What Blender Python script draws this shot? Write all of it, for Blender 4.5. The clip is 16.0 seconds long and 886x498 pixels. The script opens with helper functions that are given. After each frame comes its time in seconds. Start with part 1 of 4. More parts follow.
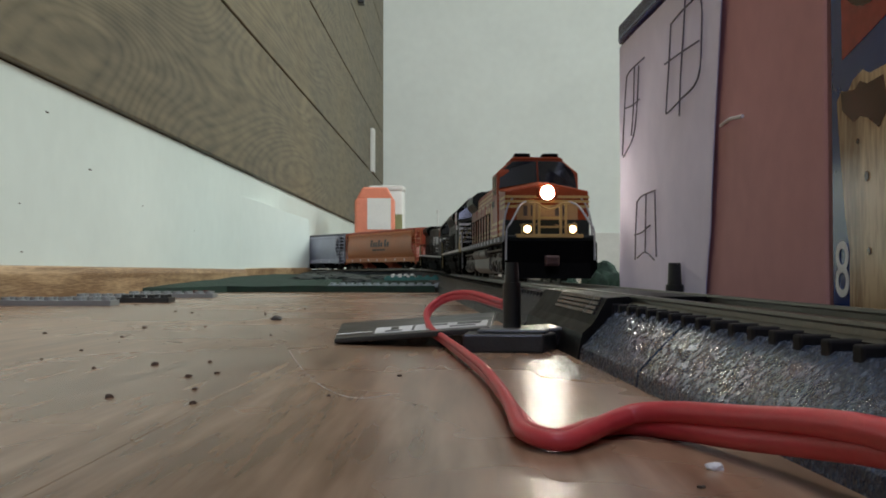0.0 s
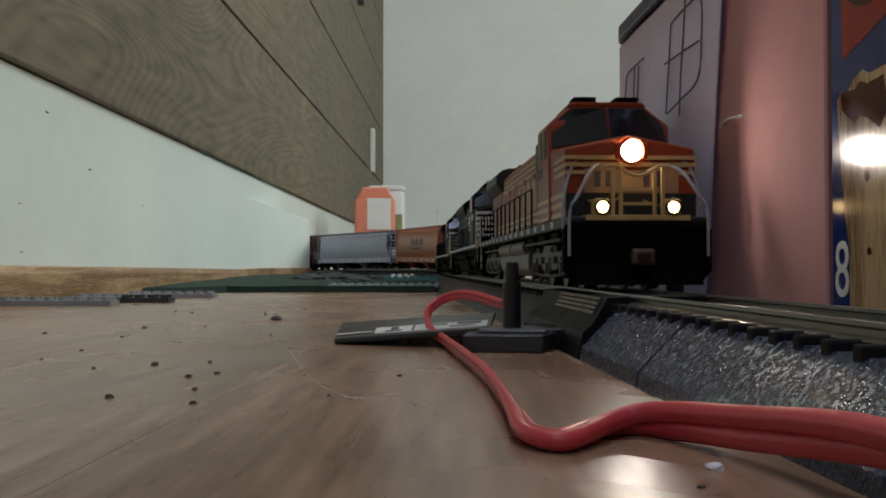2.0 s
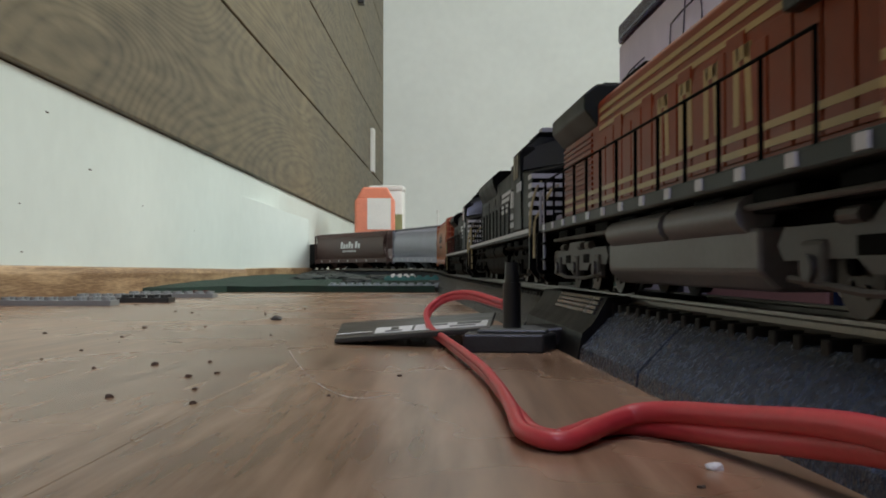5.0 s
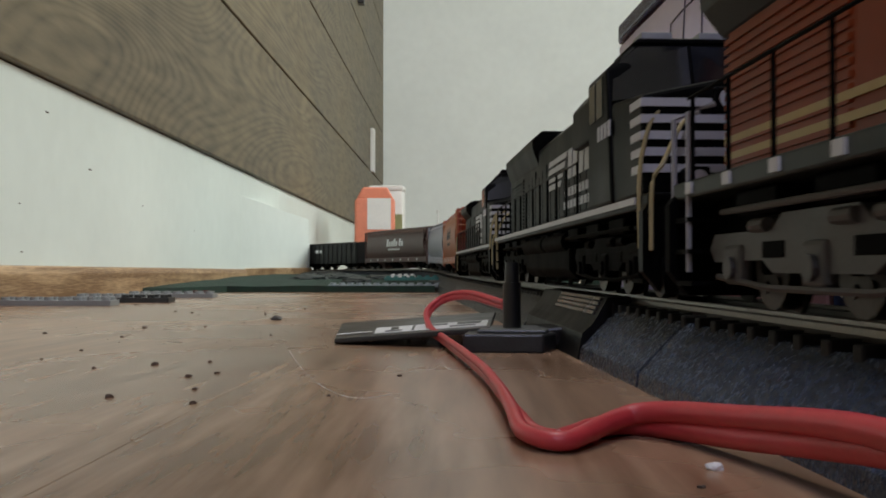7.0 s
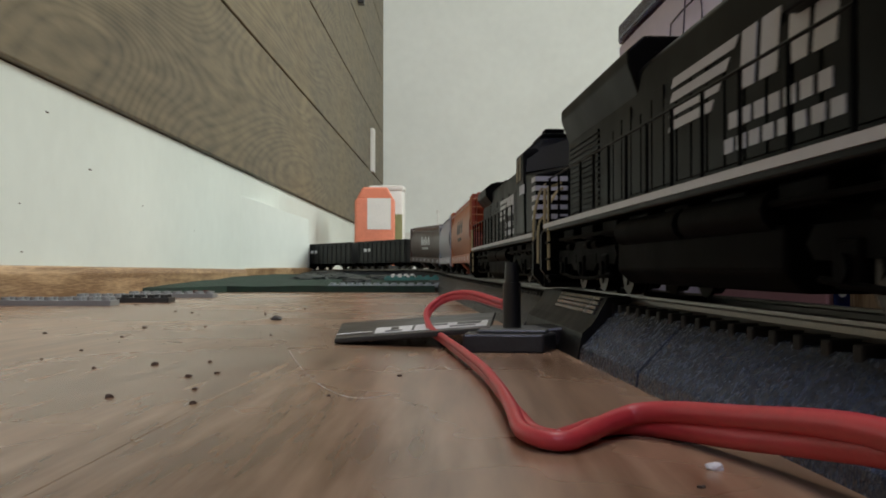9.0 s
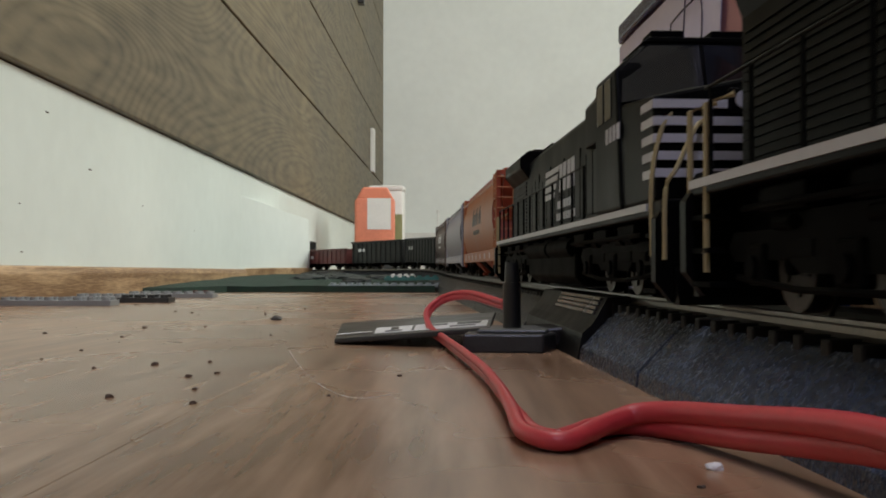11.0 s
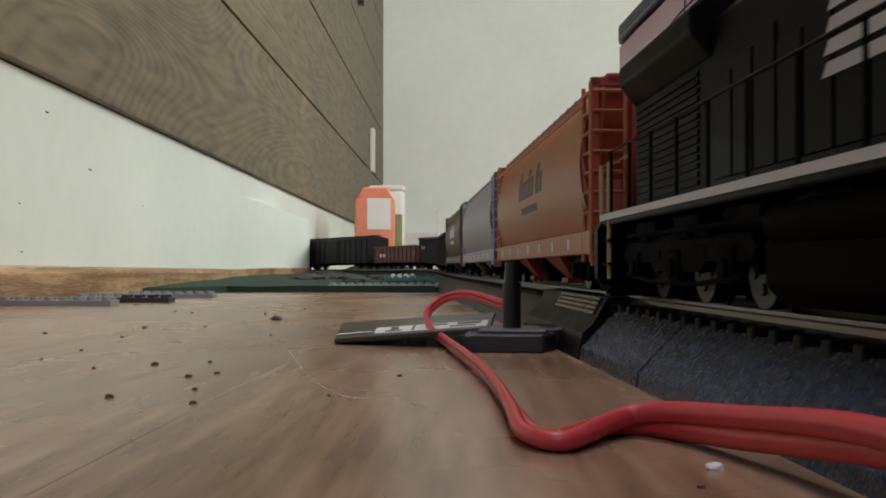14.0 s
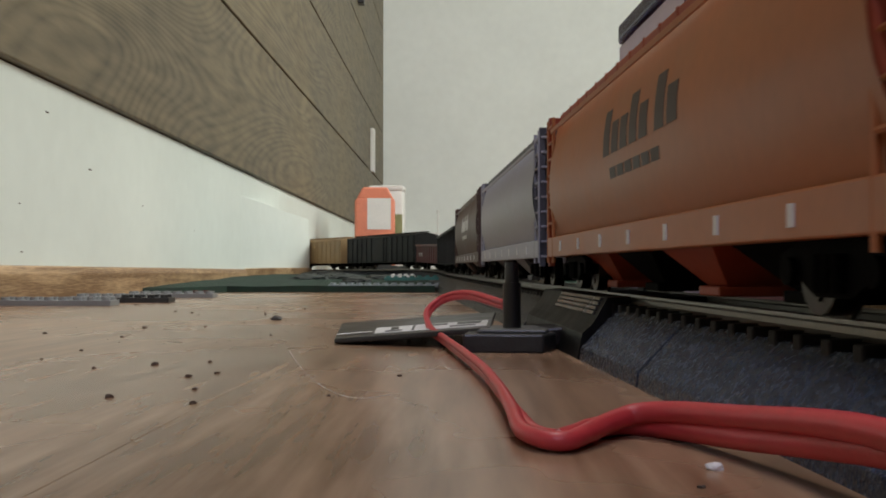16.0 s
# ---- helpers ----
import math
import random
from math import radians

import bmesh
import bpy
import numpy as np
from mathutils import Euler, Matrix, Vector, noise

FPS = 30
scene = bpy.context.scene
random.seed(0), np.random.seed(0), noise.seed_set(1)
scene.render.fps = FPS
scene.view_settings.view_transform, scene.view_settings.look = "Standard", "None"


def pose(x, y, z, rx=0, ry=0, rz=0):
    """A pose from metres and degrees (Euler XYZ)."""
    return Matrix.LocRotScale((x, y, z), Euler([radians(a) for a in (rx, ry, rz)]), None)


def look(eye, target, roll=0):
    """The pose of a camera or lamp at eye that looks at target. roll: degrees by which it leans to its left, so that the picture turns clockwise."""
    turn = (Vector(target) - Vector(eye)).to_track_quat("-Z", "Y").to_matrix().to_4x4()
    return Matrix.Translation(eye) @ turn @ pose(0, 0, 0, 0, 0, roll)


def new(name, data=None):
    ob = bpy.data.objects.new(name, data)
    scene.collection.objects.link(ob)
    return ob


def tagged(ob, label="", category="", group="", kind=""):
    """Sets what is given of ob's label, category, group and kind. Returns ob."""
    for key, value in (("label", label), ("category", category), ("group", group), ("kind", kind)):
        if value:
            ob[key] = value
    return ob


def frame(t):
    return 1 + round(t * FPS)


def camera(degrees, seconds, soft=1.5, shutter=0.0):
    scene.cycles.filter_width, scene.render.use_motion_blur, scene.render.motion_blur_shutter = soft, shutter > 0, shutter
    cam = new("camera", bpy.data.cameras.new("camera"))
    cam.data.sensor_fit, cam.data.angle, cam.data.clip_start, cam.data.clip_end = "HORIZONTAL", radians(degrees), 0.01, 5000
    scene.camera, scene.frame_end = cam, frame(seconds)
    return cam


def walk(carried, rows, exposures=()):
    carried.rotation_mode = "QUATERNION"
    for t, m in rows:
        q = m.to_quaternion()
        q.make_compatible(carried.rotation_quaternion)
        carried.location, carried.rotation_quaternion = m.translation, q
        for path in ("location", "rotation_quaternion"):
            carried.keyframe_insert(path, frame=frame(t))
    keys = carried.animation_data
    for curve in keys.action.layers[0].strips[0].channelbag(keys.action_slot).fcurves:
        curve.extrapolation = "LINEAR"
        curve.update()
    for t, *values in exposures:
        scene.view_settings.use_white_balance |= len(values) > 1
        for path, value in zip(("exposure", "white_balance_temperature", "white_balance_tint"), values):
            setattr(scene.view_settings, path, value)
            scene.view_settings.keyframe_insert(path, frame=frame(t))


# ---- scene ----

# Lengths below are in millimetres unless they end in _m; part() turns them into metres.
MM = 0.001
EYE_Z = 18.5

# ---- camera: it lies still, low over the floor ----
cam = camera(48.3, 16.0, soft=1.8, shutter=0.5)
STILL = pose(0, 0, EYE_Z * MM, 90 + 1.375, 0, 0)
walk(cam, [(0.0, STILL), (16.0, STILL)], exposures=[(0.0, -0.30, 6400, 6), (0.5, -0.36, 6400, 6), (1.0, -0.42, 6400, 6), (1.5, -0.50, 6400, 6), (2.0, -0.62, 6430, 7), (2.5, -0.42, 6450, 7), (3.0, -0.26, 6470, 7), (3.5, -0.20, 6500, 8),
                        (4.2, -0.16, 6500, 8), (6.3, -0.17, 6600, 9), (9.0, -0.16, 6800, 10), (16.0, -0.16, 6930, 11)])

# ---- world and light ----
world = bpy.data.worlds.new("room_world")
scene.world = world
world.use_nodes = True
world.node_tree.nodes["Background"].inputs[0].default_value = (0.75, 0.85, 1.0, 1)
world.node_tree.nodes["Background"].inputs[1].default_value = 0.05


def area_lamp(name, m, sx, sy, watts, colour):
    data = bpy.data.lights.new(name, "AREA")
    data.shape, data.size, data.size_y, data.energy, data.color = "RECTANGLE", sx, sy, watts, colour
    ob = new(name, data)
    ob.matrix_basis = m
    return ob


# daylight from windows in the right wall and behind the camera, and the ceiling lamp of the room
area_lamp("window_light", look((1.44, 1.50, 1.10), (-0.10, 2.2, 0.42)), 2.0, 1.1, 52, (0.90, 0.98, 0.97))
area_lamp("ceiling_light", look((-0.06, 0.45, 1.88), (-0.06, 0.45, 0.0)), 0.4, 0.6, 13, (0.95, 0.94, 0.96))
area_lamp("rear_window_light", look((-0.14, -1.15, 1.05), (0.08, 0.34, 0.06)), 0.2, 1.0, 12, (0.62, 0.66, 1.0))


# ---- materials ----
def mat(name, base, rough=0.5, metal=0.0, var=0.12, scale=60.0, bump=0.0, bscale=None, alt=None, spec=0.5, coat=0.0, stretch=(1, 1, 1)):
    m = bpy.data.materials.new(name)
    m.use_nodes = True
    nt = m.node_tree
    b = nt.nodes["Principled BSDF"]
    b.inputs["Roughness"].default_value = rough
    b.inputs["Metallic"].default_value = metal
    b.inputs["Specular IOR Level"].default_value = spec
    b.inputs["Coat Weight"].default_value = coat
    tc = nt.nodes.new("ShaderNodeTexCoord")
    mp = nt.nodes.new("ShaderNodeMapping")
    mp.inputs["Scale"].default_value = stretch
    nt.links.new(tc.outputs["Object"], mp.inputs["Vector"])
    n1 = nt.nodes.new("ShaderNodeTexNoise")
    n1.inputs["Scale"].default_value = scale
    n1.inputs["Detail"].default_value = 6
    nt.links.new(mp.outputs[0], n1.inputs["Vector"])
    n2 = nt.nodes.new("ShaderNodeTexNoise")
    n2.inputs["Scale"].default_value = scale * 9
    n2.inputs["Detail"].default_value = 4
    nt.links.new(mp.outputs[0], n2.inputs["Vector"])
    add = nt.nodes.new("ShaderNodeMath")
    add.operation = "MULTIPLY_ADD"
    nt.links.new(n2.outputs[0], add.inputs[0])
    add.inputs[1].default_value = 0.5
    nt.links.new(n1.outputs[0], add.inputs[2])
    ramp = nt.nodes.new("ShaderNodeValToRGB")
    ramp.color_ramp.elements[0].position = 0.45
    ramp.color_ramp.elements[1].position = 1.05
    alt = alt or tuple(c * (1 - 2.2 * var) for c in base)
    ramp.color_ramp.elements[0].color = (*alt, 1)
    ramp.color_ramp.elements[1].color = (*[min(1, c * (1 + var)) for c in base], 1)
    nt.links.new(add.outputs[0], ramp.inputs[0])
    nt.links.new(ramp.outputs[0], b.inputs["Base Color"])
    rr = nt.nodes.new("ShaderNodeMapRange")
    rr.inputs[3].default_value, rr.inputs[4].default_value = max(0.02, rough - 0.12), min(1, rough + 0.12)
    nt.links.new(n1.outputs[0], rr.inputs[0])
    nt.links.new(rr.outputs[0], b.inputs["Roughness"])
    if bump:
        n3 = nt.nodes.new("ShaderNodeTexNoise")
        n3.inputs["Scale"].default_value = bscale or scale * 5
        n3.inputs["Detail"].default_value = 5
        nt.links.new(mp.outputs[0], n3.inputs["Vector"])
        bp = nt.nodes.new("ShaderNodeBump")
        bp.inputs["Strength"].default_value = bump
        bp.inputs["Distance"].default_value = 0.0006
        nt.links.new(n3.outputs[0], bp.inputs["Height"])
        nt.links.new(bp.outputs[0], b.inputs["Normal"])
    return m


def glow(name, colour, strength):
    m = bpy.data.materials.new(name)
    m.use_nodes = True
    b = m.node_tree.nodes["Principled BSDF"]
    b.inputs["Base Color"].default_value = (*colour, 1)
    b.inputs["Emission Color"].default_value = (*colour, 1)
    b.inputs["Emission Strength"].default_value = strength
    return m


def wood(name, dark, light, along, scale, rough, ring=7.0, bump=0.25, contrast=(0.3, 0.75), coat=0.0, fine=0.5, detail=2.5, squash=0.09, spec=0.5, sharp=1.0, amp=0.32, warp=0.5):
    """Sawn wood: long figure rings along one axis, with fine pores and blotches."""
    m = bpy.data.materials.new(name)
    m.use_nodes = True
    nt = m.node_tree
    N, L = nt.nodes, nt.links
    b = N["Principled BSDF"]
    tc = N.new("ShaderNodeTexCoord")
    oi = N.new("ShaderNodeObjectInfo")
    off = N.new("ShaderNodeVectorMath")
    off.operation = "MULTIPLY_ADD"
    L.new(oi.outputs["Random"], off.inputs[0])
    off.inputs[1].default_value = (3.7, 5.1, 2.3)
    L.new(tc.outputs["Object"], off.inputs[2])
    mp = N.new("ShaderNodeMapping")
    sc = [1.0, 1.0, 1.0]
    sc[along] = squash
    mp.inputs["Scale"].default_value = sc
    L.new(off.outputs[0], mp.inputs["Vector"])
    big = N.new("ShaderNodeTexNoise")
    big.inputs["Scale"].default_value = scale
    big.inputs["Detail"].default_value = detail
    big.inputs["Distortion"].default_value = warp
    L.new(mp.outputs[0], big.inputs["Vector"])
    mul = N.new("ShaderNodeMath")
    mul.operation = "MULTIPLY"
    mul.inputs[1].default_value = ring * 6.283
    L.new(big.outputs[0], mul.inputs[0])
    sn = N.new("ShaderNodeMath")
    sn.operation = "SINE"
    L.new(mul.outputs[0], sn.inputs[0])
    fin = N.new("ShaderNodeTexNoise")
    fin.inputs["Scale"].default_value = scale * 22
    fin.inputs["Detail"].default_value = 6
    L.new(mp.outputs[0], fin.inputs["Vector"])
    half = N.new("ShaderNodeMath")
    half.operation = "MULTIPLY_ADD"
    L.new(sn.outputs[0], half.inputs[0])
    half.inputs[1].default_value, half.inputs[2].default_value = 0.5, 0.5
    line = N.new("ShaderNodeMath")
    line.operation = "POWER"
    L.new(half.outputs[0], line.inputs[0])
    line.inputs[1].default_value = sharp
    ma = N.new("ShaderNodeMath")
    ma.operation = "MULTIPLY_ADD"
    L.new(line.outputs[0], ma.inputs[0])
    ma.inputs[1].default_value = amp
    L.new(fin.outputs[0], ma.inputs[2])
    blot = N.new("ShaderNodeTexNoise")
    blot.inputs["Scale"].default_value = scale * 0.7
    blot.inputs["Detail"].default_value = 4
    L.new(tc.outputs["Object"], blot.inputs["Vector"])
    mb = N.new("ShaderNodeMath")
    mb.operation = "MULTIPLY_ADD"
    L.new(blot.outputs[0], mb.inputs[0])
    mb.inputs[1].default_value = fine
    L.new(ma.outputs[0], mb.inputs[2])
    sub = N.new("ShaderNodeMath")
    sub.operation = "SUBTRACT"
    L.new(mb.outputs[0], sub.inputs[0])
    sub.inputs[1].default_value = fine * 0.5 + amp / (1 + sharp)
    ramp = N.new("ShaderNodeValToRGB")
    ramp.color_ramp.elements[0].position, ramp.color_ramp.elements[1].position = contrast
    ramp.color_ramp.elements[0].color = (*dark, 1)
    ramp.color_ramp.elements[1].color = (*light, 1)
    L.new(sub.outputs[0], ramp.inputs[0])
    L.new(ramp.outputs[0], b.inputs["Base Color"])
    rr = N.new("ShaderNodeMapRange")
    rr.inputs[3].default_value, rr.inputs[4].default_value = rough - 0.08, rough + 0.12
    L.new(blot.outputs[0], rr.inputs[0])
    L.new(rr.outputs[0], b.inputs["Roughness"])
    b.inputs["Specular IOR Level"].default_value = spec
    b.inputs["Coat Weight"].default_value = coat
    b.inputs["Coat Roughness"].default_value = 0.12
    bp = N.new("ShaderNodeBump")
    bp.inputs["Strength"].default_value = bump
    bp.inputs["Distance"].default_value = 0.0008
    L.new(sub.outputs[0], bp.inputs["Height"])
    L.new(bp.outputs[0], b.inputs["Normal"])
    return m


FLOOR_WOOD = wood("floor_wood", (0.125, 0.064, 0.034), (0.39, 0.252, 0.163), 1, 15.0, 0.25, ring=11.0, bump=0.05, contrast=(0.17, 0.83), squash=0.085, fine=0.85, spec=0.36, sharp=0.8, amp=0.11, detail=3.0)
WALL_WOOD = wood("grey_brown_wood", (0.060, 0.045, 0.025), (0.225, 0.18, 0.108), 1, 4.2, 0.5, ring=95.0, bump=0.15, contrast=(0.13, 0.83), squash=0.16, fine=0.7, detail=1.2, sharp=0.55, amp=0.20, warp=0.9)
TRIM_WOOD = wood("pine_trim", (0.20, 0.11, 0.05), (0.50, 0.33, 0.18), 1, 60.0, 0.5, ring=3.0, bump=0.3, squash=0.06)
WHITE_WALL = mat("white_wall_paint", (0.76, 0.81, 0.76), 0.6, var=0.03, scale=6, bump=0.10, bscale=160)
BACK_WALL = mat("pale_wall_paint", (0.85, 0.89, 0.85), 0.7, var=0.03, scale=4, bump=0.10, bscale=120)
CEILING = mat("ceiling_paint", (0.8, 0.79, 0.76), 0.8, var=0.03, scale=4)
# near-black that stands in for shade in the opening and plank gaps
DARK = mat("painted_shade", (0.012, 0.010, 0.009), 0.9, var=0.2, scale=30)
GREEN = mat("green_scenic_mat", (0.011, 0.034, 0.021), 0.85, var=0.3, scale=90, bump=0.8, bscale=900)
GREY_PLASTIC = mat("grey_brick_plastic", (0.26, 0.27, 0.27), 0.35, var=0.05, scale=80)
DARK_PLASTIC = mat("dark_grey_plastic", (0.030, 0.031, 0.031), 0.38, var=0.12, scale=120, bump=0.15, bscale=900)
BALLAST = mat("ballast_plastic", (0.027, 0.044, 0.088), 0.26, var=0.45, scale=900, bump=1.0, bscale=2200)
RIDGE = mat("shiny_grey_plastic", (0.03, 0.03, 0.034), 0.24, var=0.1, scale=200, spec=0.8)
DECK_BLACK = mat("black_deck_plastic", (0.006, 0.006, 0.0065), 0.5, var=0.2, scale=150, spec=0.15)
# darker bed for the far track, its shade put into the colour
SHADED_BED = mat("shaded_far_roadbed", (0.014, 0.018, 0.026), 0.42, var=0.3, scale=500, bump=0.6, bscale=1500, spec=0.3)
TOP_GREY = mat("worn_grey_plastic", (0.10, 0.105, 0.10), 0.4, var=0.1, scale=150)
TIE = mat("black_tie_plastic", (0.010, 0.009, 0.009), 0.6, var=0.3, scale=200, spec=0.2)
RAIL = mat("nickel_silver_rail", (0.16, 0.145, 0.125), 0.34, metal=1.0, var=0.15, scale=150)
RED_WIRE = mat("red_wire_insulation", (0.52, 0.045, 0.055), 0.42, var=0.08, scale=90, bump=0.06, bscale=300)
BLACK_PLUG = mat("black_plug_rubber", (0.009, 0.009, 0.010), 0.34, var=0.2, scale=90)
LABEL_WHITE = mat("white_label_print", (0.72, 0.73, 0.72), 0.5, var=0.04, scale=90)
PAPER = mat("drawing_paper", (0.87, 0.81, 0.99), 0.9, var=0.05, scale=12, bump=0.35, bscale=26, spec=0.15)
INK = mat("dark_ink", (0.10, 0.08, 0.13), 0.7, var=0.1, scale=90)
PINK_CARD = mat("pinkish_brown_card", (0.62, 0.33, 0.32), 0.8, var=0.06, scale=16, bump=0.12, bscale=60, spec=0.15)
NAVY = mat("navy_card", (0.018, 0.030, 0.13), 0.24, var=0.1, scale=40)
CARTON_BLUE = mat("printed_blue_card", (0.020, 0.045, 0.20), 0.13, var=0.08, scale=30, spec=0.7)
CARTON_WOOD = wood("printed_plank_card", (0.26, 0.15, 0.075), (0.66, 0.47, 0.27), 2, 40.0, 0.14, ring=3.0, bump=0.0, squash=0.15)
CARTON_RED = mat("printed_red_card", (0.36, 0.03, 0.025), 0.13, var=0.2, scale=60)
CARTON_BROWN = mat("printed_brown_card", (0.09, 0.018, 0.01), 0.13, var=0.3, scale=120)
TAPE = mat("clear_tape", (0.75, 0.70, 0.70), 0.12, var=0.05, scale=60)
HOUSE_ORANGE = mat("orange_house_plastic", (0.74, 0.24, 0.14), 0.45, var=0.08, scale=30)
HOUSE_WHITE = mat("white_house_plastic", (0.75, 0.74, 0.70), 0.5, var=0.05, scale=30)
HOUSE_GREEN = mat("olive_house_plastic", (0.30, 0.33, 0.16), 0.5, var=0.08, scale=30)
CRUMB = mat("dark_crumb", (0.085, 0.055, 0.038), 0.8, var=0.3, scale=400)
PALE_CRUMB = mat("white_crumb", (0.75, 0.74, 0.74), 0.7, var=0.1, scale=400)
ORANGE = mat("orange_loco_paint", (0.24, 0.043, 0.011), 0.36, var=0.10, scale=60, spec=0.18)
YELLOW = mat("yellow_stripe_paint", (0.44, 0.30, 0.10), 0.4, var=0.08, scale=60)
DARK_GREEN = mat("dark_green_paint", (0.013, 0.018, 0.015), 0.45, var=0.1, scale=60, spec=0.25)
BLACK = mat("black_loco_paint", (0.0028, 0.0028, 0.0025), 0.40, var=0.15, scale=60, spec=0.05)
UNDER = mat("black_frame_plastic", (0.0022, 0.0022, 0.0022), 0.65, var=0.2, scale=120, spec=0.03)
PALE_BOX = mat("pale_grey_box", (0.40, 0.41, 0.43), 0.35, var=0.1, scale=80)
TRUCK_GREY = mat("weathered_truck_plastic", (0.055, 0.052, 0.05), 0.5, var=0.25, scale=150)
WHITE = mat("white_paint", (0.52, 0.52, 0.54), 0.4, var=0.05, scale=80)
SILVER = mat("silver_tank_paint", (0.12, 0.12, 0.125), 0.42, var=0.15, scale=80)
WINDOW = mat("dark_cab_glass", (0.010, 0.011, 0.013), 0.08, var=0.1, scale=30)
STEEL = mat("wheel_steel", (0.055, 0.05, 0.045), 0.36, metal=1.0, var=0.2, scale=120)
HOPPER_ORANGE = mat("faded_orange_paint", (0.42, 0.145, 0.052), 0.42, var=0.08, scale=40)
HOPPER_ORANGE_DARK = mat("deep_orange_paint", (0.35, 0.058, 0.024), 0.45, var=0.10, scale=40)
HOPPER_GREY_DARK = mat("slate_grey_paint", (0.10, 0.105, 0.125), 0.45, var=0.1, scale=40)
HOPPER_GREY = mat("pale_grey_paint", (0.37, 0.38, 0.45), 0.42, var=0.08, scale=40)
HOPPER_BROWN = mat("brown_paint", (0.085, 0.042, 0.034), 0.45, var=0.12, scale=40)
COAL_GREY = mat("charcoal_paint", (0.022, 0.023, 0.021), 0.55, var=0.15, scale=40, spec=0.25)
OXIDE = mat("oxide_red_paint", (0.12, 0.030, 0.026), 0.5, var=0.15, scale=40)
CAR_BLACK = mat("black_car_paint", (0.008, 0.008, 0.008), 0.55, var=0.15, scale=40, spec=0.2)
TAN = mat("tan_yellow_paint", (0.30, 0.19, 0.085), 0.5, var=0.12, scale=40)
PRINT = mat("dark_print", (0.05, 0.035, 0.03), 0.5, var=0.1, scale=90)
BRASS_RAIL = mat("pale_handrail_plastic", (0.36, 0.29, 0.14), 0.4, var=0.1, scale=90)
GREY_RAIL = mat("grey_handrail_plastic", (0.30, 0.30, 0.31), 0.4, var=0.1, scale=90)
LAMP_MAIN = glow("headlight_glow", (1.0, 0.88, 0.78), 260.0)
LAMP_DITCH = glow("ditch_light_glow", (1.0, 0.66, 0.30), 9.0)


# ---- mesh helpers ----
def link_mesh(name, bm, material, parent=None, label="", smooth=False):
    me = bpy.data.meshes.new(name)
    bmesh.ops.scale(bm, vec=(MM, MM, MM), verts=bm.verts)
    bmesh.ops.recalc_face_normals(bm, faces=bm.faces)
    if smooth:
        for f in bm.faces:
            f.smooth = True
    bm.to_mesh(me)
    bm.free()
    me.materials.append(material)
    ob = new(name, me)
    if smooth:
        me.set_sharp_from_angle(angle=radians(40))
    if parent:
        ob.parent = parent
    if label:
        ob["label"] = label
    return ob


def part(name, bm, material, parent, label="", smooth=False):
    return link_mesh(name, bm, material, parent, label, smooth)


def thing(name, m, label, category, group="", kind=""):
    ob = new(name)
    ob.empty_display_size = 0.01
    ob.matrix_basis = m
    return tagged(ob, label, category, group, kind)


def prism(bm, pts, axis, a, b):
    """Extrudes the polygon pts (two coordinates each) along an axis from a to b."""
    def at(p, v):
        c = list(p)
        c.insert(axis, v)
        return bm.verts.new(c)
    lo, hi = [at(p, a) for p in pts], [at(p, b) for p in pts]
    n = len(pts)
    bm.faces.new(lo[::-1])
    bm.faces.new(hi)
    for i in range(n):
        bm.faces.new((lo[i], lo[(i + 1) % n], hi[(i + 1) % n], hi[i]))
    return lo + hi


def add_box(bm, x0, x1, y0, y1, z0, z1, bevel=0.0):
    vs = prism(bm, [(x0, y0), (x1, y0), (x1, y1), (x0, y1)], 2, z0, z1)
    if bevel:
        es = list({e for v in vs for e in v.link_edges})
        bmesh.ops.bevel(bm, geom=es, offset=bevel, segments=2, affect="EDGES", profile=0.5)


def box(x0, x1, y0, y1, z0, z1, bevel=0.0):
    bm = bmesh.new()
    add_box(bm, x0, x1, y0, y1, z0, z1, bevel)
    return bm


def extrude(pts, axis, a, b, bevel=0.0):
    bm = bmesh.new()
    prism(bm, pts, axis, a, b)
    if bevel:
        bmesh.ops.bevel(bm, geom=bm.edges[:], offset=bevel, segments=2, affect="EDGES", profile=0.5)
    return bm


def add_tube(bm, pts, r, seg=8):
    """A round bar along the points."""
    pts = [Vector(p) for p in pts]
    radii = r if isinstance(r, list) else [r] * len(pts)
    rings = []
    up = Vector((0, 0, 1))
    for i, p in enumerate(pts):
        d = (pts[min(i + 1, len(pts) - 1)] - pts[max(i - 1, 0)]).normalized()
        ref = up if abs(d.dot(up)) < 0.95 else Vector((1, 0, 0))
        u = d.cross(ref).normalized()
        v = d.cross(u).normalized()
        rings.append([bm.verts.new(p + (u * math.cos(2 * math.pi * k / seg) + v * math.sin(2 * math.pi * k / seg)) * radii[i]) for k in range(seg)])
    for a, b in zip(rings, rings[1:]):
        for k in range(seg):
            bm.faces.new((a[k], a[(k + 1) % seg], b[(k + 1) % seg], b[k]))
    bm.faces.new(rings[0][::-1])
    bm.faces.new(rings[-1])


def tube(pts, r, seg=8):
    bm = bmesh.new()
    add_tube(bm, pts, r, seg)
    return bm


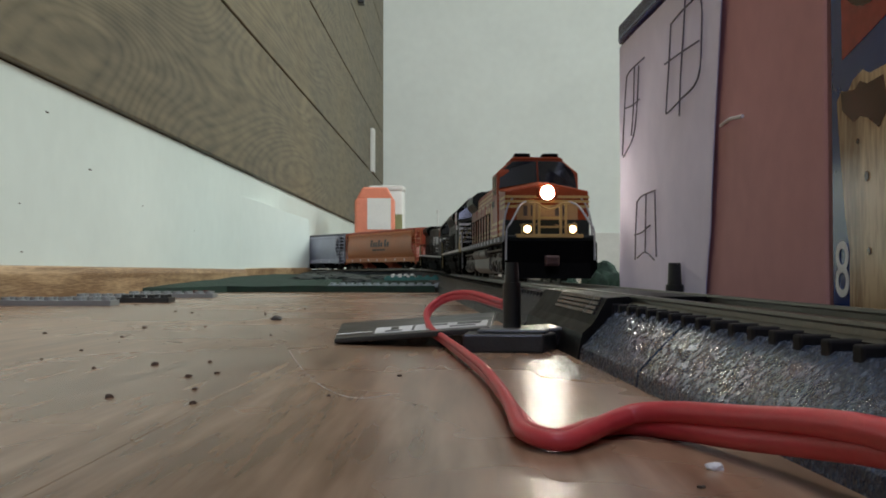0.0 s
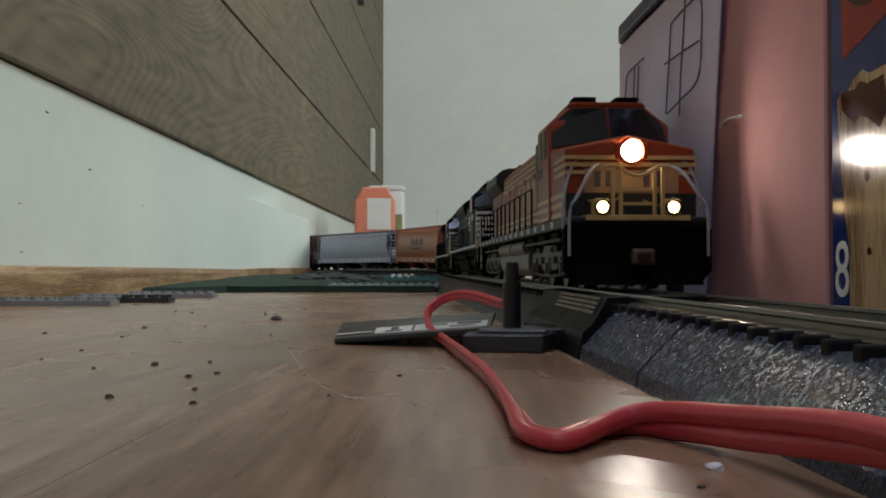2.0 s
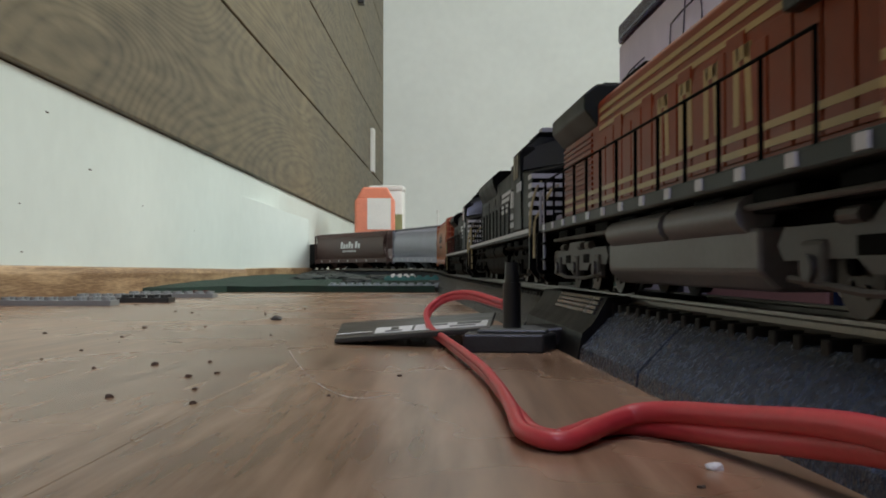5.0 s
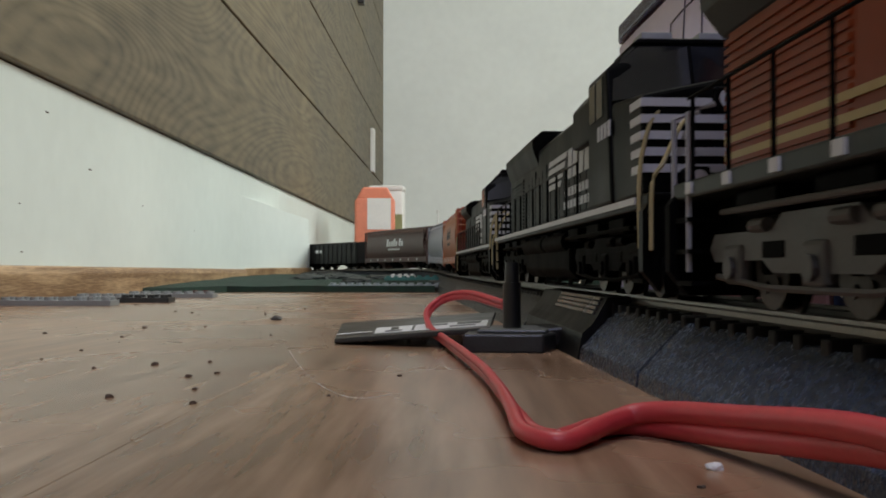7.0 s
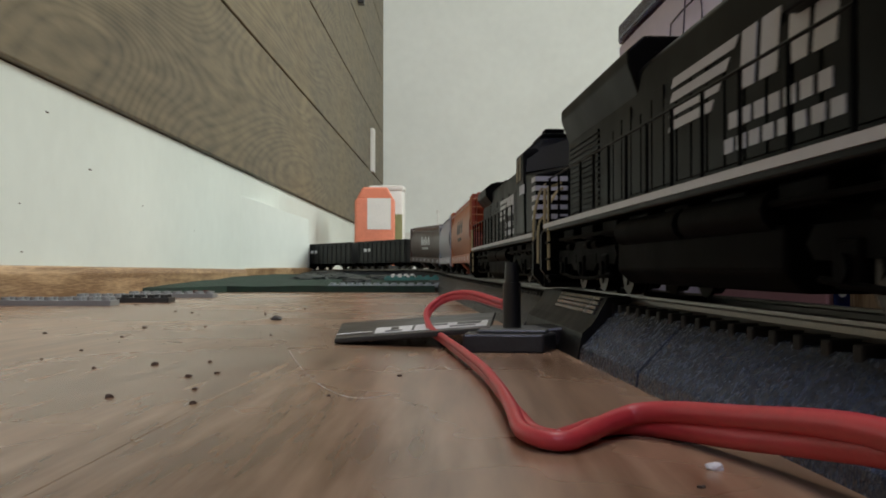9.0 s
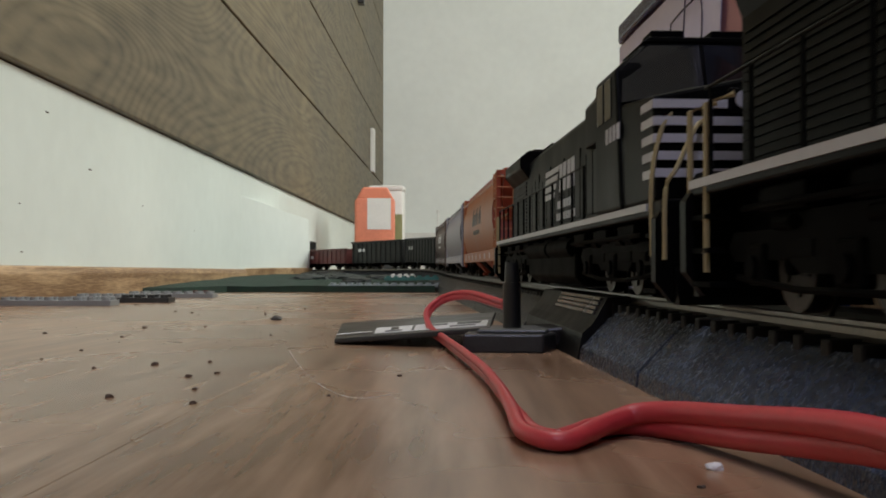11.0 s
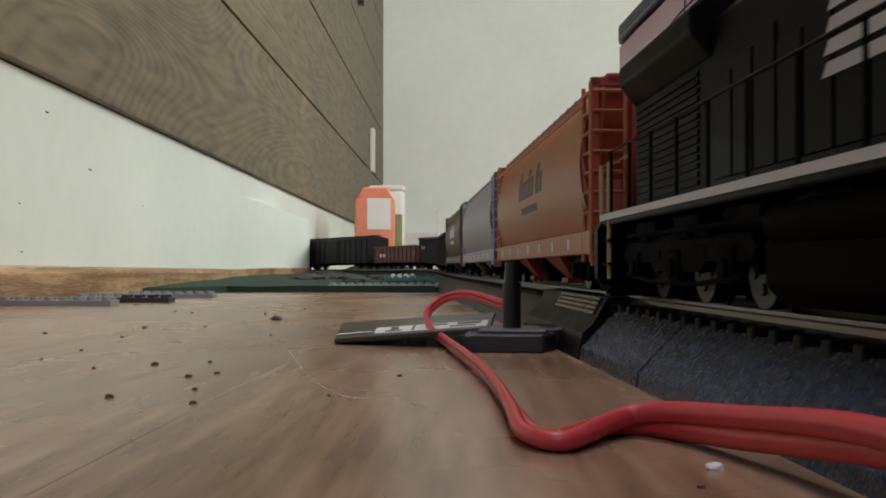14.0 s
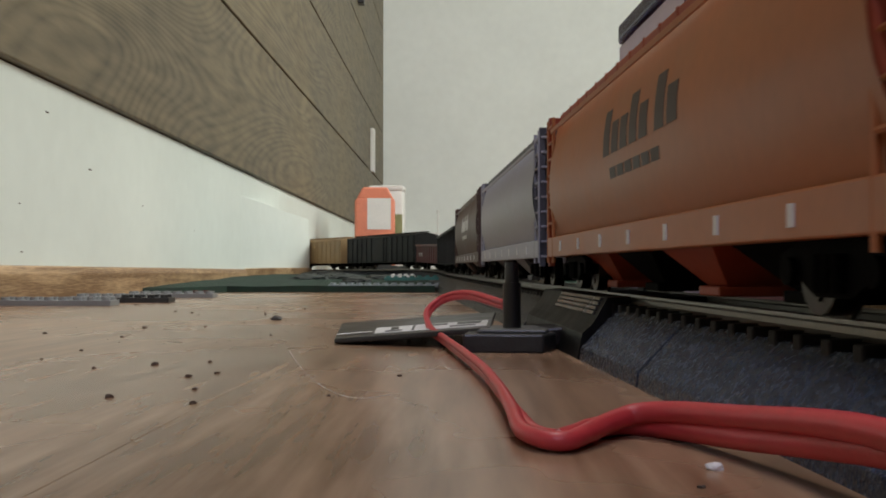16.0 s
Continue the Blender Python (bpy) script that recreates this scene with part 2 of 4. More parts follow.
def smooth_path(pts, steps=8):
    """Points of a Catmull-Rom curve through pts."""
    P = [Vector(p) for p in pts]
    P = [2 * P[0] - P[1]] + P + [2 * P[-1] - P[-2]]
    out = []
    for i in range(1, len(P) - 2):
        for k in range(steps):
            t = k / steps
            out.append(0.5 * (2 * P[i] + (P[i + 1] - P[i - 1]) * t + (2 * P[i - 1] - 5 * P[i] + 4 * P[i + 1] - P[i + 2]) * t * t
                              + (3 * P[i] - P[i - 1] - 3 * P[i + 1] + P[i + 2]) * t ** 3))
    out.append(P[-2])
    return out


def add_disc(bm, c, axis, r, thick, seg=16, r2=None):
    """A short cylinder or cone at c along an axis."""
    r2 = r if r2 is None else r2
    ring = []
    for s, rr in ((-0.5, r), (0.5, r2)):
        row = []
        for k in range(seg):
            a = 2 * math.pi * k / seg
            p = [math.cos(a) * rr, math.sin(a) * rr]
            p.insert(axis, s * thick)
            row.append(bm.verts.new(Vector(p) + Vector(c)))
        ring.append(row)
    bm.faces.new(ring[0][::-1])
    bm.faces.new(ring[1])
    for k in range(seg):
        bm.faces.new((ring[0][k], ring[0][(k + 1) % seg], ring[1][(k + 1) % seg], ring[1][k]))


def disc(c, axis, r, thick, seg=16, r2=None):
    bm = bmesh.new()
    add_disc(bm, c, axis, r, thick, seg, r2)
    return bm


# ---- the line of the track: straight past the camera, then a bend towards the opening in the wall ----
SLOPE, OFFSET = -0.0474, 59.4
HEAD0 = math.atan(-SLOPE)
# lengths along the track and their turn to the left, in degrees
BENDS = [(1020.0, 0.0), (320.0, 32.0), (330.0, 0.0), (230.0, -34.0), (2000.0, 0.0)]


def rail_z(y):
    near = min(y, 950.0)
    k = min(1.0, max(0.0, (y - 950.0) / 260.0))
    return 13.9 + 0.0052 * (near - 200) + 4.6e-6 * max(0.0, near - 600) ** 2 + 5.0 * k * k * (3 - 2 * k)


def track(u):
    """The middle of the track u mm along from the camera's side, and its heading (turn to the left of +y)."""
    x, y, h, left = OFFSET, 0.0, HEAD0, u
    for length, turn in BENDS:
        go = min(left, length)
        if turn == 0:
            x, y = x - math.sin(h) * go, y + math.cos(h) * go
        else:
            r = length / radians(turn)
            h2 = h + go / r
            x, y, h = x - r * (math.cos(h) - math.cos(h2)), y + r * (math.sin(h2) - math.sin(h)), h2
        left -= go
        if left <= 0:
            break
    return Vector((x, y, rail_z(y))), h


# ---- the room ----
def wall_x(y):
    return -263.6 + 0.0169 * y


WALL_TURN = -math.degrees(math.atan(0.0169))
FAR_Y = 3328.0

floor = link_mesh("floor", box(-480, 1500, -1200, FAR_Y, -30, -2), FLOOR_WOOD)
tagged(floor, "scuffed brown wood-grain plank floor with a satin gloss", "floor", kind="structure")
FLOOR_TURN = pose(0, 0, 0, 0, 0, WALL_TURN)
for k in range(-4, 14):
    x0 = -36 + 122 * k
    for a, b in ((-1190, 640 + 330 * (k % 3)), (640 + 330 * (k % 3), FAR_Y)):
        board = part("floor_board", box(max(x0 + 0.03, -440), min(x0 + 121.97, 1500), a + 0.03, b - 0.03, -4, 0, 0.05), FLOOR_WOOD, floor)
        board.matrix_basis = FLOOR_TURN

wall_left = thing("wall_left", pose(-263.6 * MM, 0, 0, 0, 0, WALL_TURN), "white lower wall with a rough opening for the train", "wall", kind="structure")
HOLE_A, HOLE_B, HOLE_Z = 1446.0, 1676.0, 92.0
bm = bmesh.new()
add_box(bm, -60, 0, -1300, HOLE_A, 0, 141)
add_box(bm, -60, 0, HOLE_B, FAR_Y + 40, 0, 141)
add_box(bm, -60, 0, HOLE_A, HOLE_B, HOLE_Z, 141)
add_box(bm, -60, -4, -1300, FAR_Y + 40, 141, 1900)
part("plaster", bm, WHITE_WALL, wall_left)
# the plaster swells out towards a blunt edge before the opening
bm = bmesh.new()
foot = [(-0.5, 1180), (10, 1290), (24, 1370), (44.5, 1424), (46.5, 1431), (44, 1437), (-0.5, 1446)]
lid = [112, 108, 102, 96, 95.5, 95.5, 96]
lo = [bm.verts.new((x, y, 0)) for x, y in foot]
hi = [bm.verts.new((x, y, zz)) for (x, y), zz in zip(foot, lid)]
bm.faces.new(lo[::-1])
bm.faces.new(hi)
for i in range(len(foot)):
    j = (i + 1) % len(foot)
    bm.faces.new((lo[i], lo[j], hi[j], hi[i]))
part("opening_cheek", bm, WHITE_WALL, wall_left, "white cheek beside the opening", smooth=True)

# an added near-black panel: the shade behind the opening is in its colour
shade_panel = link_mesh("wall_behind_opening", box(-480, -471, 1400, 3300, -2, 1900), DARK)
tagged(shade_panel, "added near-black panel, the shade behind the wall opening in its colour", "wall", kind="structure")


# a black sheet paints the shade of the gaps between planks
part("backing", box(-3.9, -2.2, -1300, FAR_Y - 2, 141.5, 1896), DARK, wall_left, "black sheet behind the planks, the shade of the gaps in its colour")
for y, z, w in ((703, 92, 1.6), (594, 31, 1.0), (629, 121, 1.4), (591, 60, 0.8), (820, 74, 0.9), (980, 60, 0.8)):
    part("nick", box(0, 0.25, y - w * 1.6, y + w * 1.6, z - w * 0.35, z + w * 0.35), CRUMB, wall_left)


def plank(z0, z1, y0, y1):
    return part("plank", box(-2, 6, y0, y1, z0, z1, 1.2), WALL_WOOD, wall_left)


z = 141.0
row = 0
while z < 1890:
    joints = [-1300, -200 + 340 * (row % 3), 1050 + 420 * (row % 2), FAR_Y - 4]
    if row == 0:
        joints = [-1300, -600, FAR_Y - 4]
    if row == 1:
        joints = [-1300, 200, FAR_Y - 4]
    for a, b in zip(joints, joints[1:]):
        plank(z + (1.0 if row == 0 else 1.8), min(z + 171.2, 1895), a + 0.6, b - 0.6)
    z += 173
    row += 1

wall_back = link_mesh("wall_back", box(-480, 1560, FAR_Y, FAR_Y + 60, -30, 1900), BACK_WALL)
tagged(wall_back, "plain pale grey-white painted far wall", "wall", kind="structure")
wall_right = link_mesh("wall_right", box(1500, 1560, -1300, FAR_Y, -30, 1900), BACK_WALL)
tagged(wall_right, "plain pale painted wall", "wall", kind="structure")
wall_rear = link_mesh("wall_rear", box(-480, 1560, -1300, -1200, -30, 1900), BACK_WALL)
tagged(wall_rear, "plain pale painted wall behind the camera", "wall", kind="structure")
ceiling = link_mesh("ceiling", box(-480, 1560, -1300, FAR_Y + 60, 1900, 1950), CEILING)
tagged(ceiling, "plain white ceiling", "ceiling", kind="structure")

trim = thing("trim", pose(-263.6 * MM, 0, 0, 0, 0, WALL_TURN), "rough pine strip along the foot of the white wall", "trim", kind="structure")
part("strip", extrude([(0, 0), (6.5, 0), (6, 18), (4, 22), (0, 23)], 1, -1250, 1200, 0.6), TRIM_WOOD, trim)


bm = bmesh.new()
line = [(0, 1199), (8, 1260), (16, 1305), (27, 1366), (47.5, 1421)]
lo = [bm.verts.new((x + 4, y, 0)) for x, y in line]
hi = [bm.verts.new((x + 3.5, y, 23.5 + 0.3 * k)) for k, (x, y) in enumerate(line)]
back = [bm.verts.new((x - 4, y + 3, 24.5 + 0.3 * k)) for k, (x, y) in enumerate(line)]
for i in range(len(line) - 1):
    bm.faces.new((lo[i], lo[i + 1], hi[i + 1], hi[i]))
    bm.faces.new((hi[i], hi[i + 1], back[i + 1], back[i]))
part("strip", bm, TRIM_WOOD, trim)


# ---- the railway line ----
def sweep(profile, u0, u1, step, lift=0.0, ground=False):
    """A cross-section (side, height under the rail top) swept along the track."""
    bm = bmesh.new()
    rings = []
    n = max(1, round((u1 - u0) / step))
    for i in range(n + 1):
        c, h = track(u0 + (u1 - u0) * i / n)
        side = Vector((math.cos(h), math.sin(h), 0))
        rings.append([bm.verts.new(c + side * s + Vector((0, 0, lift - (c.z if ground and d is None else 0) + (d or 0)))) for s, d in profile])
    for a, b in zip(rings, rings[1:]):
        for k in range(len(profile)):
            j = (k + 1) % len(profile)
            bm.faces.new((a[k], a[j], b[j], b[k]))
    bm.faces.new(rings[0][::-1])
    bm.faces.new(rings[-1])
    return bm


railway = thing("model_railway_track", pose(0, 0, 0), "model railway track on dark grey moulded plastic ballast", "track")
BED_JOINTS = [-420, -190, 161, 211]
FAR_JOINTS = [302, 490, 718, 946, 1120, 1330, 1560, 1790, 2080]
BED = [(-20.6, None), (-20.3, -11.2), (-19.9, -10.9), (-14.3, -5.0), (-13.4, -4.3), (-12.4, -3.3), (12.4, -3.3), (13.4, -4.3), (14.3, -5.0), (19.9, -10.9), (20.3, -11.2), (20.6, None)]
# sections past the deck use the bed colour with shade painted in
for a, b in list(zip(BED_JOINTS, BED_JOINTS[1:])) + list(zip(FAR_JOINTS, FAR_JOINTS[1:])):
    part("ballast_bed", sweep(BED, a + 0.6, b - 0.6, 30, ground=True), BALLAST if b < 300 else SHADED_BED, railway)
# the rerailing section: a black crossing deck with ridged flanks that meets the feeder
DECK = [(-20.6, None), (-19.4, -8.4), (-17.4, -6.6), (-16.2, -4.9), (-14.0, -0.9), (-9.6, -0.6), (9.6, -0.6), (14.0, -0.9), (16.2, -4.9), (17.4, -6.6), (19.4, -8.4), (20.6, None)]
deck = part("rerailer_deck", sweep(DECK, 213.5, 301.5, 15, ground=True), DECK_BLACK, railway, "dark grey rerailer section")
for sd in (-1, 1):
    for k in range(4):
        q0, q1 = (k + 0.12) / 4, (k + 0.80) / 4
        o0, o1 = -16.2 + 2.2 * q0, -16.2 + 2.2 * q1
        d0, d1 = -4.9 + 4.0 * q0, -4.9 + 4.0 * q1
        prof = [(sd * o0, d0), (sd * (o0 - 0.5), d0 + 0.3), (sd * (o1 - 0.5), d1 + 0.3), (sd * o1, d1)]
        part("ridge", sweep(prof, 217.0, 268.0, 17), RIDGE, deck, "shiny moulded ridge")
for s in (-8.25, 8.25):
    part("rail", sweep([(s - 1.2, -2.3), (s + 1.2, -2.3), (s + 0.45, -1.8), (s + 0.4, -1.0), (s + 0.6, -0.7), (s + 0.55, -0.2), (s - 0.55, -0.2), (s - 0.6, -0.7), (s - 0.4, -1.0), (s - 0.45, -1.8)], -420, 2060, 20), RAIL, railway)


tie_mesh = None
for k in range(264):
    c, h = track(-120 + k * 7.6)
    if tie_mesh is None:
        tie = part("tie", box(-13.0, 13.0, -1.2, 1.2, -4.4, -2.1, 0.35), TIE, railway)
        tie_mesh = tie.data
    else:
        tie = new("tie", tie_mesh)
        tie.parent = railway
    tie.matrix_basis = Matrix.Translation(c * MM) @ pose(0, 0, 0, 0, 0, math.degrees(h))

# ---- the plug-in feeder: a flat tag, a block with a black pin, a ribbed joint and red two-core cable ----
feeder = thing("track_feeder_terminal", pose(0, 0, 0), "dark grey plastic feeder terminal with a white printed label", "terminal")
bm = bmesh.new()
A, B, C, D = Vector((-28, 255, 0.2)), Vector((11.5, 238, 4.1)), Vector((17, 318, 4.6)), Vector((-33, 322, 0.9))
q = [bm.verts.new(p) for p in (A, B, C, D)] + [bm.verts.new(p + Vector((0, 0, 1.3))) for p in (A, B, C, D)]
for f in ((3, 2, 1, 0), (4, 5, 6, 7), (0, 1, 5, 4), (1, 2, 6, 5), (2, 3, 7, 6), (3, 0, 4, 7)):
    bm.faces.new([q[i] for i in f])
bmesh.ops.bevel(bm, geom=bm.edges[:], offset=0.4, segments=2, affect="EDGES", profile=0.5)
tag = part("flat_tag", bm, DARK_PLASTIC, feeder)


def on_tag(u, v, lift=1.33):
    return A.lerp(B, u).lerp(D.lerp(C, u), v) + Vector((0, 0, lift))


def tag_patch(name, u0, u1, v0, v1, lift, material, label=""):
    bm = bmesh.new()
    vs = [bm.verts.new(on_tag(u, v, lift)) for u, v in ((u0, v0), (u1, v0), (u1, v1), (u0, v1))]
    ws = [bm.verts.new(v.co + Vector((0, 0, 0.12))) for v in vs]
    bm.faces.new(vs[::-1])
    bm.faces.new(ws)
    for i in range(4):
        bm.faces.new((vs[i], vs[(i + 1) % 4], ws[(i + 1) % 4], ws[i]))
    part(name, bm, material, tag, label)


tag_patch("white_label", 0.26, 0.97, 0.10, 0.42, 1.32, LABEL_WHITE, "white printed label")
tag_patch("white_line", 0.0, 0.24, 0.20, 0.235, 1.32, LABEL_WHITE)
for u0, u1, v0, v1 in ((0.33, 0.44, 0.15, 0.19), (0.36, 0.41, 0.24, 0.36), (0.50, 0.515, 0.13, 0.38), (0.58, 0.72, 0.30, 0.35), (0.60, 0.63, 0.15, 0.29), (0.74, 0.90, 0.16, 0.20), (0.78, 0.93, 0.27, 0.37)):
    tag_patch("print_bar", u0, u1, v0, v1, 1.45, DARK_PLASTIC)
part("base_block", extrude([(4.5, 229), (23, 227), (27, 236), (25, 256), (8, 258)], 2, 0, 4.3, 0.5), DARK_PLASTIC, feeder)
part("top_plate", extrude([(8, 232), (24, 230), (25.5, 238), (23, 250), (11, 252)], 2, 4.3, 5.2, 0.4), TOP_GREY, feeder)
pin = part("pin", disc((16.7, 240, 10.5), 2, 2.2, 11.2, 18), BLACK_PLUG, feeder, "black plug pin", smooth=True)
part("pin_collar", disc((16.7, 240, 16.4), 2, 1.75, 1.4, 18), BLACK_PLUG, pin, smooth=True)
part("pin_cap", disc((16.7, 240, 19.0), 2, 1.75, 4.0, 18, 1.55), BLACK_PLUG, pin, smooth=True)
part("lead", extrude([(19, 1.0), (31, 1.0), (31, 5.6), (19, 4.6)], 1, 238, 258, 0.5), BLACK_PLUG, feeder, "black moulded lead into the track")
far_pin = thing("plug_pin", pose(68.2 * MM, 291 * MM, 0), "black plug pin beside the track", "plug")
part("post", disc((0, 0, 7.5), 2, 2.6, 15, 18), BLACK_PLUG, far_pin, smooth=True)
part("cap", disc((0, 0, 18.2), 2, 2.1, 6.4, 18, 1.8), BLACK_PLUG, far_pin, smooth=True)

CORD = [(15.0, 241, 10.6, 0), (7, 262, 12.6, 0), (0.2, 272, 11.3, 10), (-4.2, 268, 7.6, 20), (-3.2, 255, 4.0, 10), (0.4, 238, 2.3, 5), (4.3, 200, 2.0, 5), (7.0, 165, 2.0, 8), (8.2, 137, 1.9, 20), (8.8, 119, 1.6, 45),
        (9.3, 107, 1.35, 80), (11.8, 102.5, 1.25, 90), (14.4, 105.5, 1.3, 80), (17.3, 110, 1.45, 68), (21.5, 112.5, 1.8, 45), (25.6, 108.5, 2.3, 15), (29.4, 96.5, 3.4, 0), (31.8, 85, 4.7, 10), (33.0, 74.5, 5.7, 35), (33.0, 62, 6.2, 45), (30, 40, 5.6, 50), (24, 0, 3.4, 60), (18, -60, 1.4, 90)]
def thin(i):
    """The insulation is stretched thin towards the plug."""
    return 0.76 + 0.46 * min(1.0, max(0.0, (i / 8 - 7.5) / 6.0))


cord = thing("red_cable", pose(0, 0, 0), "red two-core cable lying in loops on the floor", "cable")
mids = smooth_path([c[:3] for c in CORD], 8)
lean = [c[3] for c in CORD]
for s in (-1, 1):
    pts = []
    for i, p in enumerate(mids):
        d = (mids[min(i + 1, len(mids) - 1)] - mids[max(i - 1, 0)]).normalized()
        side = Vector((d.y, -d.x, 0)).normalized()
        k = i / 8
        a = radians(lean[int(k)] + (lean[min(int(k) + 1, len(lean) - 1)] - lean[int(k)]) * (k % 1))
        off = (Vector((0, 0, math.cos(a))) + side * math.sin(a))* (thin(i) - 0.2) * s
        q = p + off
        q.z = max(q.z, thin(i) - 0.02)
        pts.append(q)
    part("strand", tube(pts, [thin(i) for i in range(len(pts))], 14), RED_WIRE, cord, smooth=True)


# ---- the paper-covered card house beside the track ----
house = thing("cardboard_tower_house", pose(0, 0, 0), "card box house covered with paper with drawn windows", "toy house")
house.matrix_basis = pose(84.6 * MM, 0, 0, 0, 0, math.degrees(math.atan(0.0446)))
part("card_box", box(0, 80, 195, 373, 0, 105, 1.2), PINK_CARD, house, "pinkish brown card box")
bm = bmesh.new()
N1, N2 = 28, 24
grid = {}
for i in range(N1 + 1):
    for j in range(N2 + 1):
        zz = 0.5 + 103.5 * j / N2
        edge = 271 - 0.195 * zz + 0.8 * math.sin(zz * 0.13)
        yy = edge + (374.2 - edge) * i / N1
        bulge = 0.7 + 0.8 * abs(noise.noise(Vector((yy * 0.03, zz * 0.035, 3)))) + 0.5 * (1 - i / N1) ** 6
        grid[i, j] = (bm.verts.new((-bulge, yy, zz)), bm.verts.new((-bulge + 0.35, yy, zz)))
for i in range(N1):
    for j in range(N2):
        for s in (0, 1):
            f = [grid[i, j][s], grid[i + 1, j][s], grid[i + 1, j + 1][s], grid[i, j + 1][s]]
            bm.faces.new(f if s else f[::-1])
paper = part("paper_sheet", bm, PAPER, house, "crumpled white drawing paper", smooth=True)
bm = box(2, 60, 373.2, 374.0, 0, 104)
part("paper_end", bm, PAPER, house)
roof = part("roof_slab", extrude([(-3.0, 190), (86, 190), (86, 380), (8, 380), (2, 377.5), (-1.5, 373), (-3.0, 366)], 2, 105, 110.5, 0.8), NAVY, house, "navy card roof")


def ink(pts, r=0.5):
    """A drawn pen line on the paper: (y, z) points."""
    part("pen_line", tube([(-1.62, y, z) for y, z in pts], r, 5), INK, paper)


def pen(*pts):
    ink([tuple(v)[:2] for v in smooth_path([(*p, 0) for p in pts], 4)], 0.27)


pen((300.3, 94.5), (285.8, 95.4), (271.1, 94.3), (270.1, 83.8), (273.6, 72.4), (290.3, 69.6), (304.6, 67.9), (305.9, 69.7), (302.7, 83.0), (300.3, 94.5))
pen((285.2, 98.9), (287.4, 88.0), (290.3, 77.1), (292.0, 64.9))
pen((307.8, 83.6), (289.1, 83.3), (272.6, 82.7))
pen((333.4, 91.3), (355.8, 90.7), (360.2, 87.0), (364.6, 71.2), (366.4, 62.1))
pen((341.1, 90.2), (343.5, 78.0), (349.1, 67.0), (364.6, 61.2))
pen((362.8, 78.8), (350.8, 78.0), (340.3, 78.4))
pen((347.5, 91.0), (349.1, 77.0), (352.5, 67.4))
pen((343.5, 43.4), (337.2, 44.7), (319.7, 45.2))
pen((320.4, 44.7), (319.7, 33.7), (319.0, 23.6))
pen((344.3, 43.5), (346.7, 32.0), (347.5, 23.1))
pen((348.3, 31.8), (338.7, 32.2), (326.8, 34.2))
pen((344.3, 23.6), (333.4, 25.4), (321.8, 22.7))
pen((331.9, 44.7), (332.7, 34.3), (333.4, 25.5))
part("tape_strip", tube([(-0.9, 256.6, 56.8), (-1.1, 248.85000000000002, 57.3), (-0.6, 241.1, 56.8)], 0.5, 6), TAPE, house, "shiny clear tape")

# ---- a printed carton in front of the house ----
carton = thing("printed_carton", house.matrix_basis @ pose(-0.4 * MM, 192.3 * MM, 0, 0, 0, -4.0) @ pose(0.4 * MM, -192.3 * MM, 0), "dark blue printed food carton with a plank picture", "carton")
part("card_body", box(-0.4, 60, 118, 192.3, 0, 175, 0.6), CARTON_BLUE, carton)


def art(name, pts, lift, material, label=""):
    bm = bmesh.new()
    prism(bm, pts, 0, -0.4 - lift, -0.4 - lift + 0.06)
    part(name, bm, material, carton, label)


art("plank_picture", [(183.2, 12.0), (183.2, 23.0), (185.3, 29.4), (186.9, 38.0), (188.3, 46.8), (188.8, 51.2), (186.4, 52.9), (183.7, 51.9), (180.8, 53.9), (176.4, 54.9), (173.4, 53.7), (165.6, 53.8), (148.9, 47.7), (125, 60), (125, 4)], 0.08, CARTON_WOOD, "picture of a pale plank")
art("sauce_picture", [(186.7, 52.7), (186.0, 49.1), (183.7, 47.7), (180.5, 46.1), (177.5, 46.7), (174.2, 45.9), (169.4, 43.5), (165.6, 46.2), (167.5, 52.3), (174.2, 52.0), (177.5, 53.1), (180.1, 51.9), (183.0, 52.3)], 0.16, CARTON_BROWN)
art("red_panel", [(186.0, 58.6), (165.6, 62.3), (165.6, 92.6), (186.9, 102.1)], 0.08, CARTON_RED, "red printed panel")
for k, r in enumerate((17, 14, 9)):
    bm = bmesh.new()
    add_disc(bm, (-0.55 - 0.08 * k, 173, 83), 0, r, 0.1, 40)
    part("round_picture", bm, (CARTON_BROWN, CARTON_RED, PINK_CARD)[k], carton)
for y, z, r in ((174.8, 35.6, 0.9), (174.0, 22.3, 0.7), (178.6, 42.3, 0.5)):
    bm = bmesh.new()
    add_disc(bm, (-0.6, y, z), 0, r, 0.1, 12)
    part("knot", bm, CARTON_BROWN, carton)
text = bpy.data.curves.new("figure_eight", "FONT")
text.body, text.size, text.extrude, text.align_x, text.offset = "8", 0.0152, 0.00005, "CENTER", 0.0
tmp = bpy.data.objects.new("figure_tmp", text)
scene.collection.objects.link(tmp)
bpy.context.view_layer.update()
eight_mesh = bpy.data.meshes.new_from_object(tmp.evaluated_get(bpy.context.evaluated_depsgraph_get()))
bpy.data.objects.remove(tmp)
eight = new("printed_figure", eight_mesh)
eight_mesh.materials.clear()
eight_mesh.materials.append(LABEL_WHITE)
eight.parent = carton
eight["label"] = "white printed figure eight"
eight.matrix_basis = Matrix(((0, 0, -1, -0.0006), (-1.0, 0, 0, 0.1866), (0, 1, 0, 0.0140), (0, 0, 0, 1)))


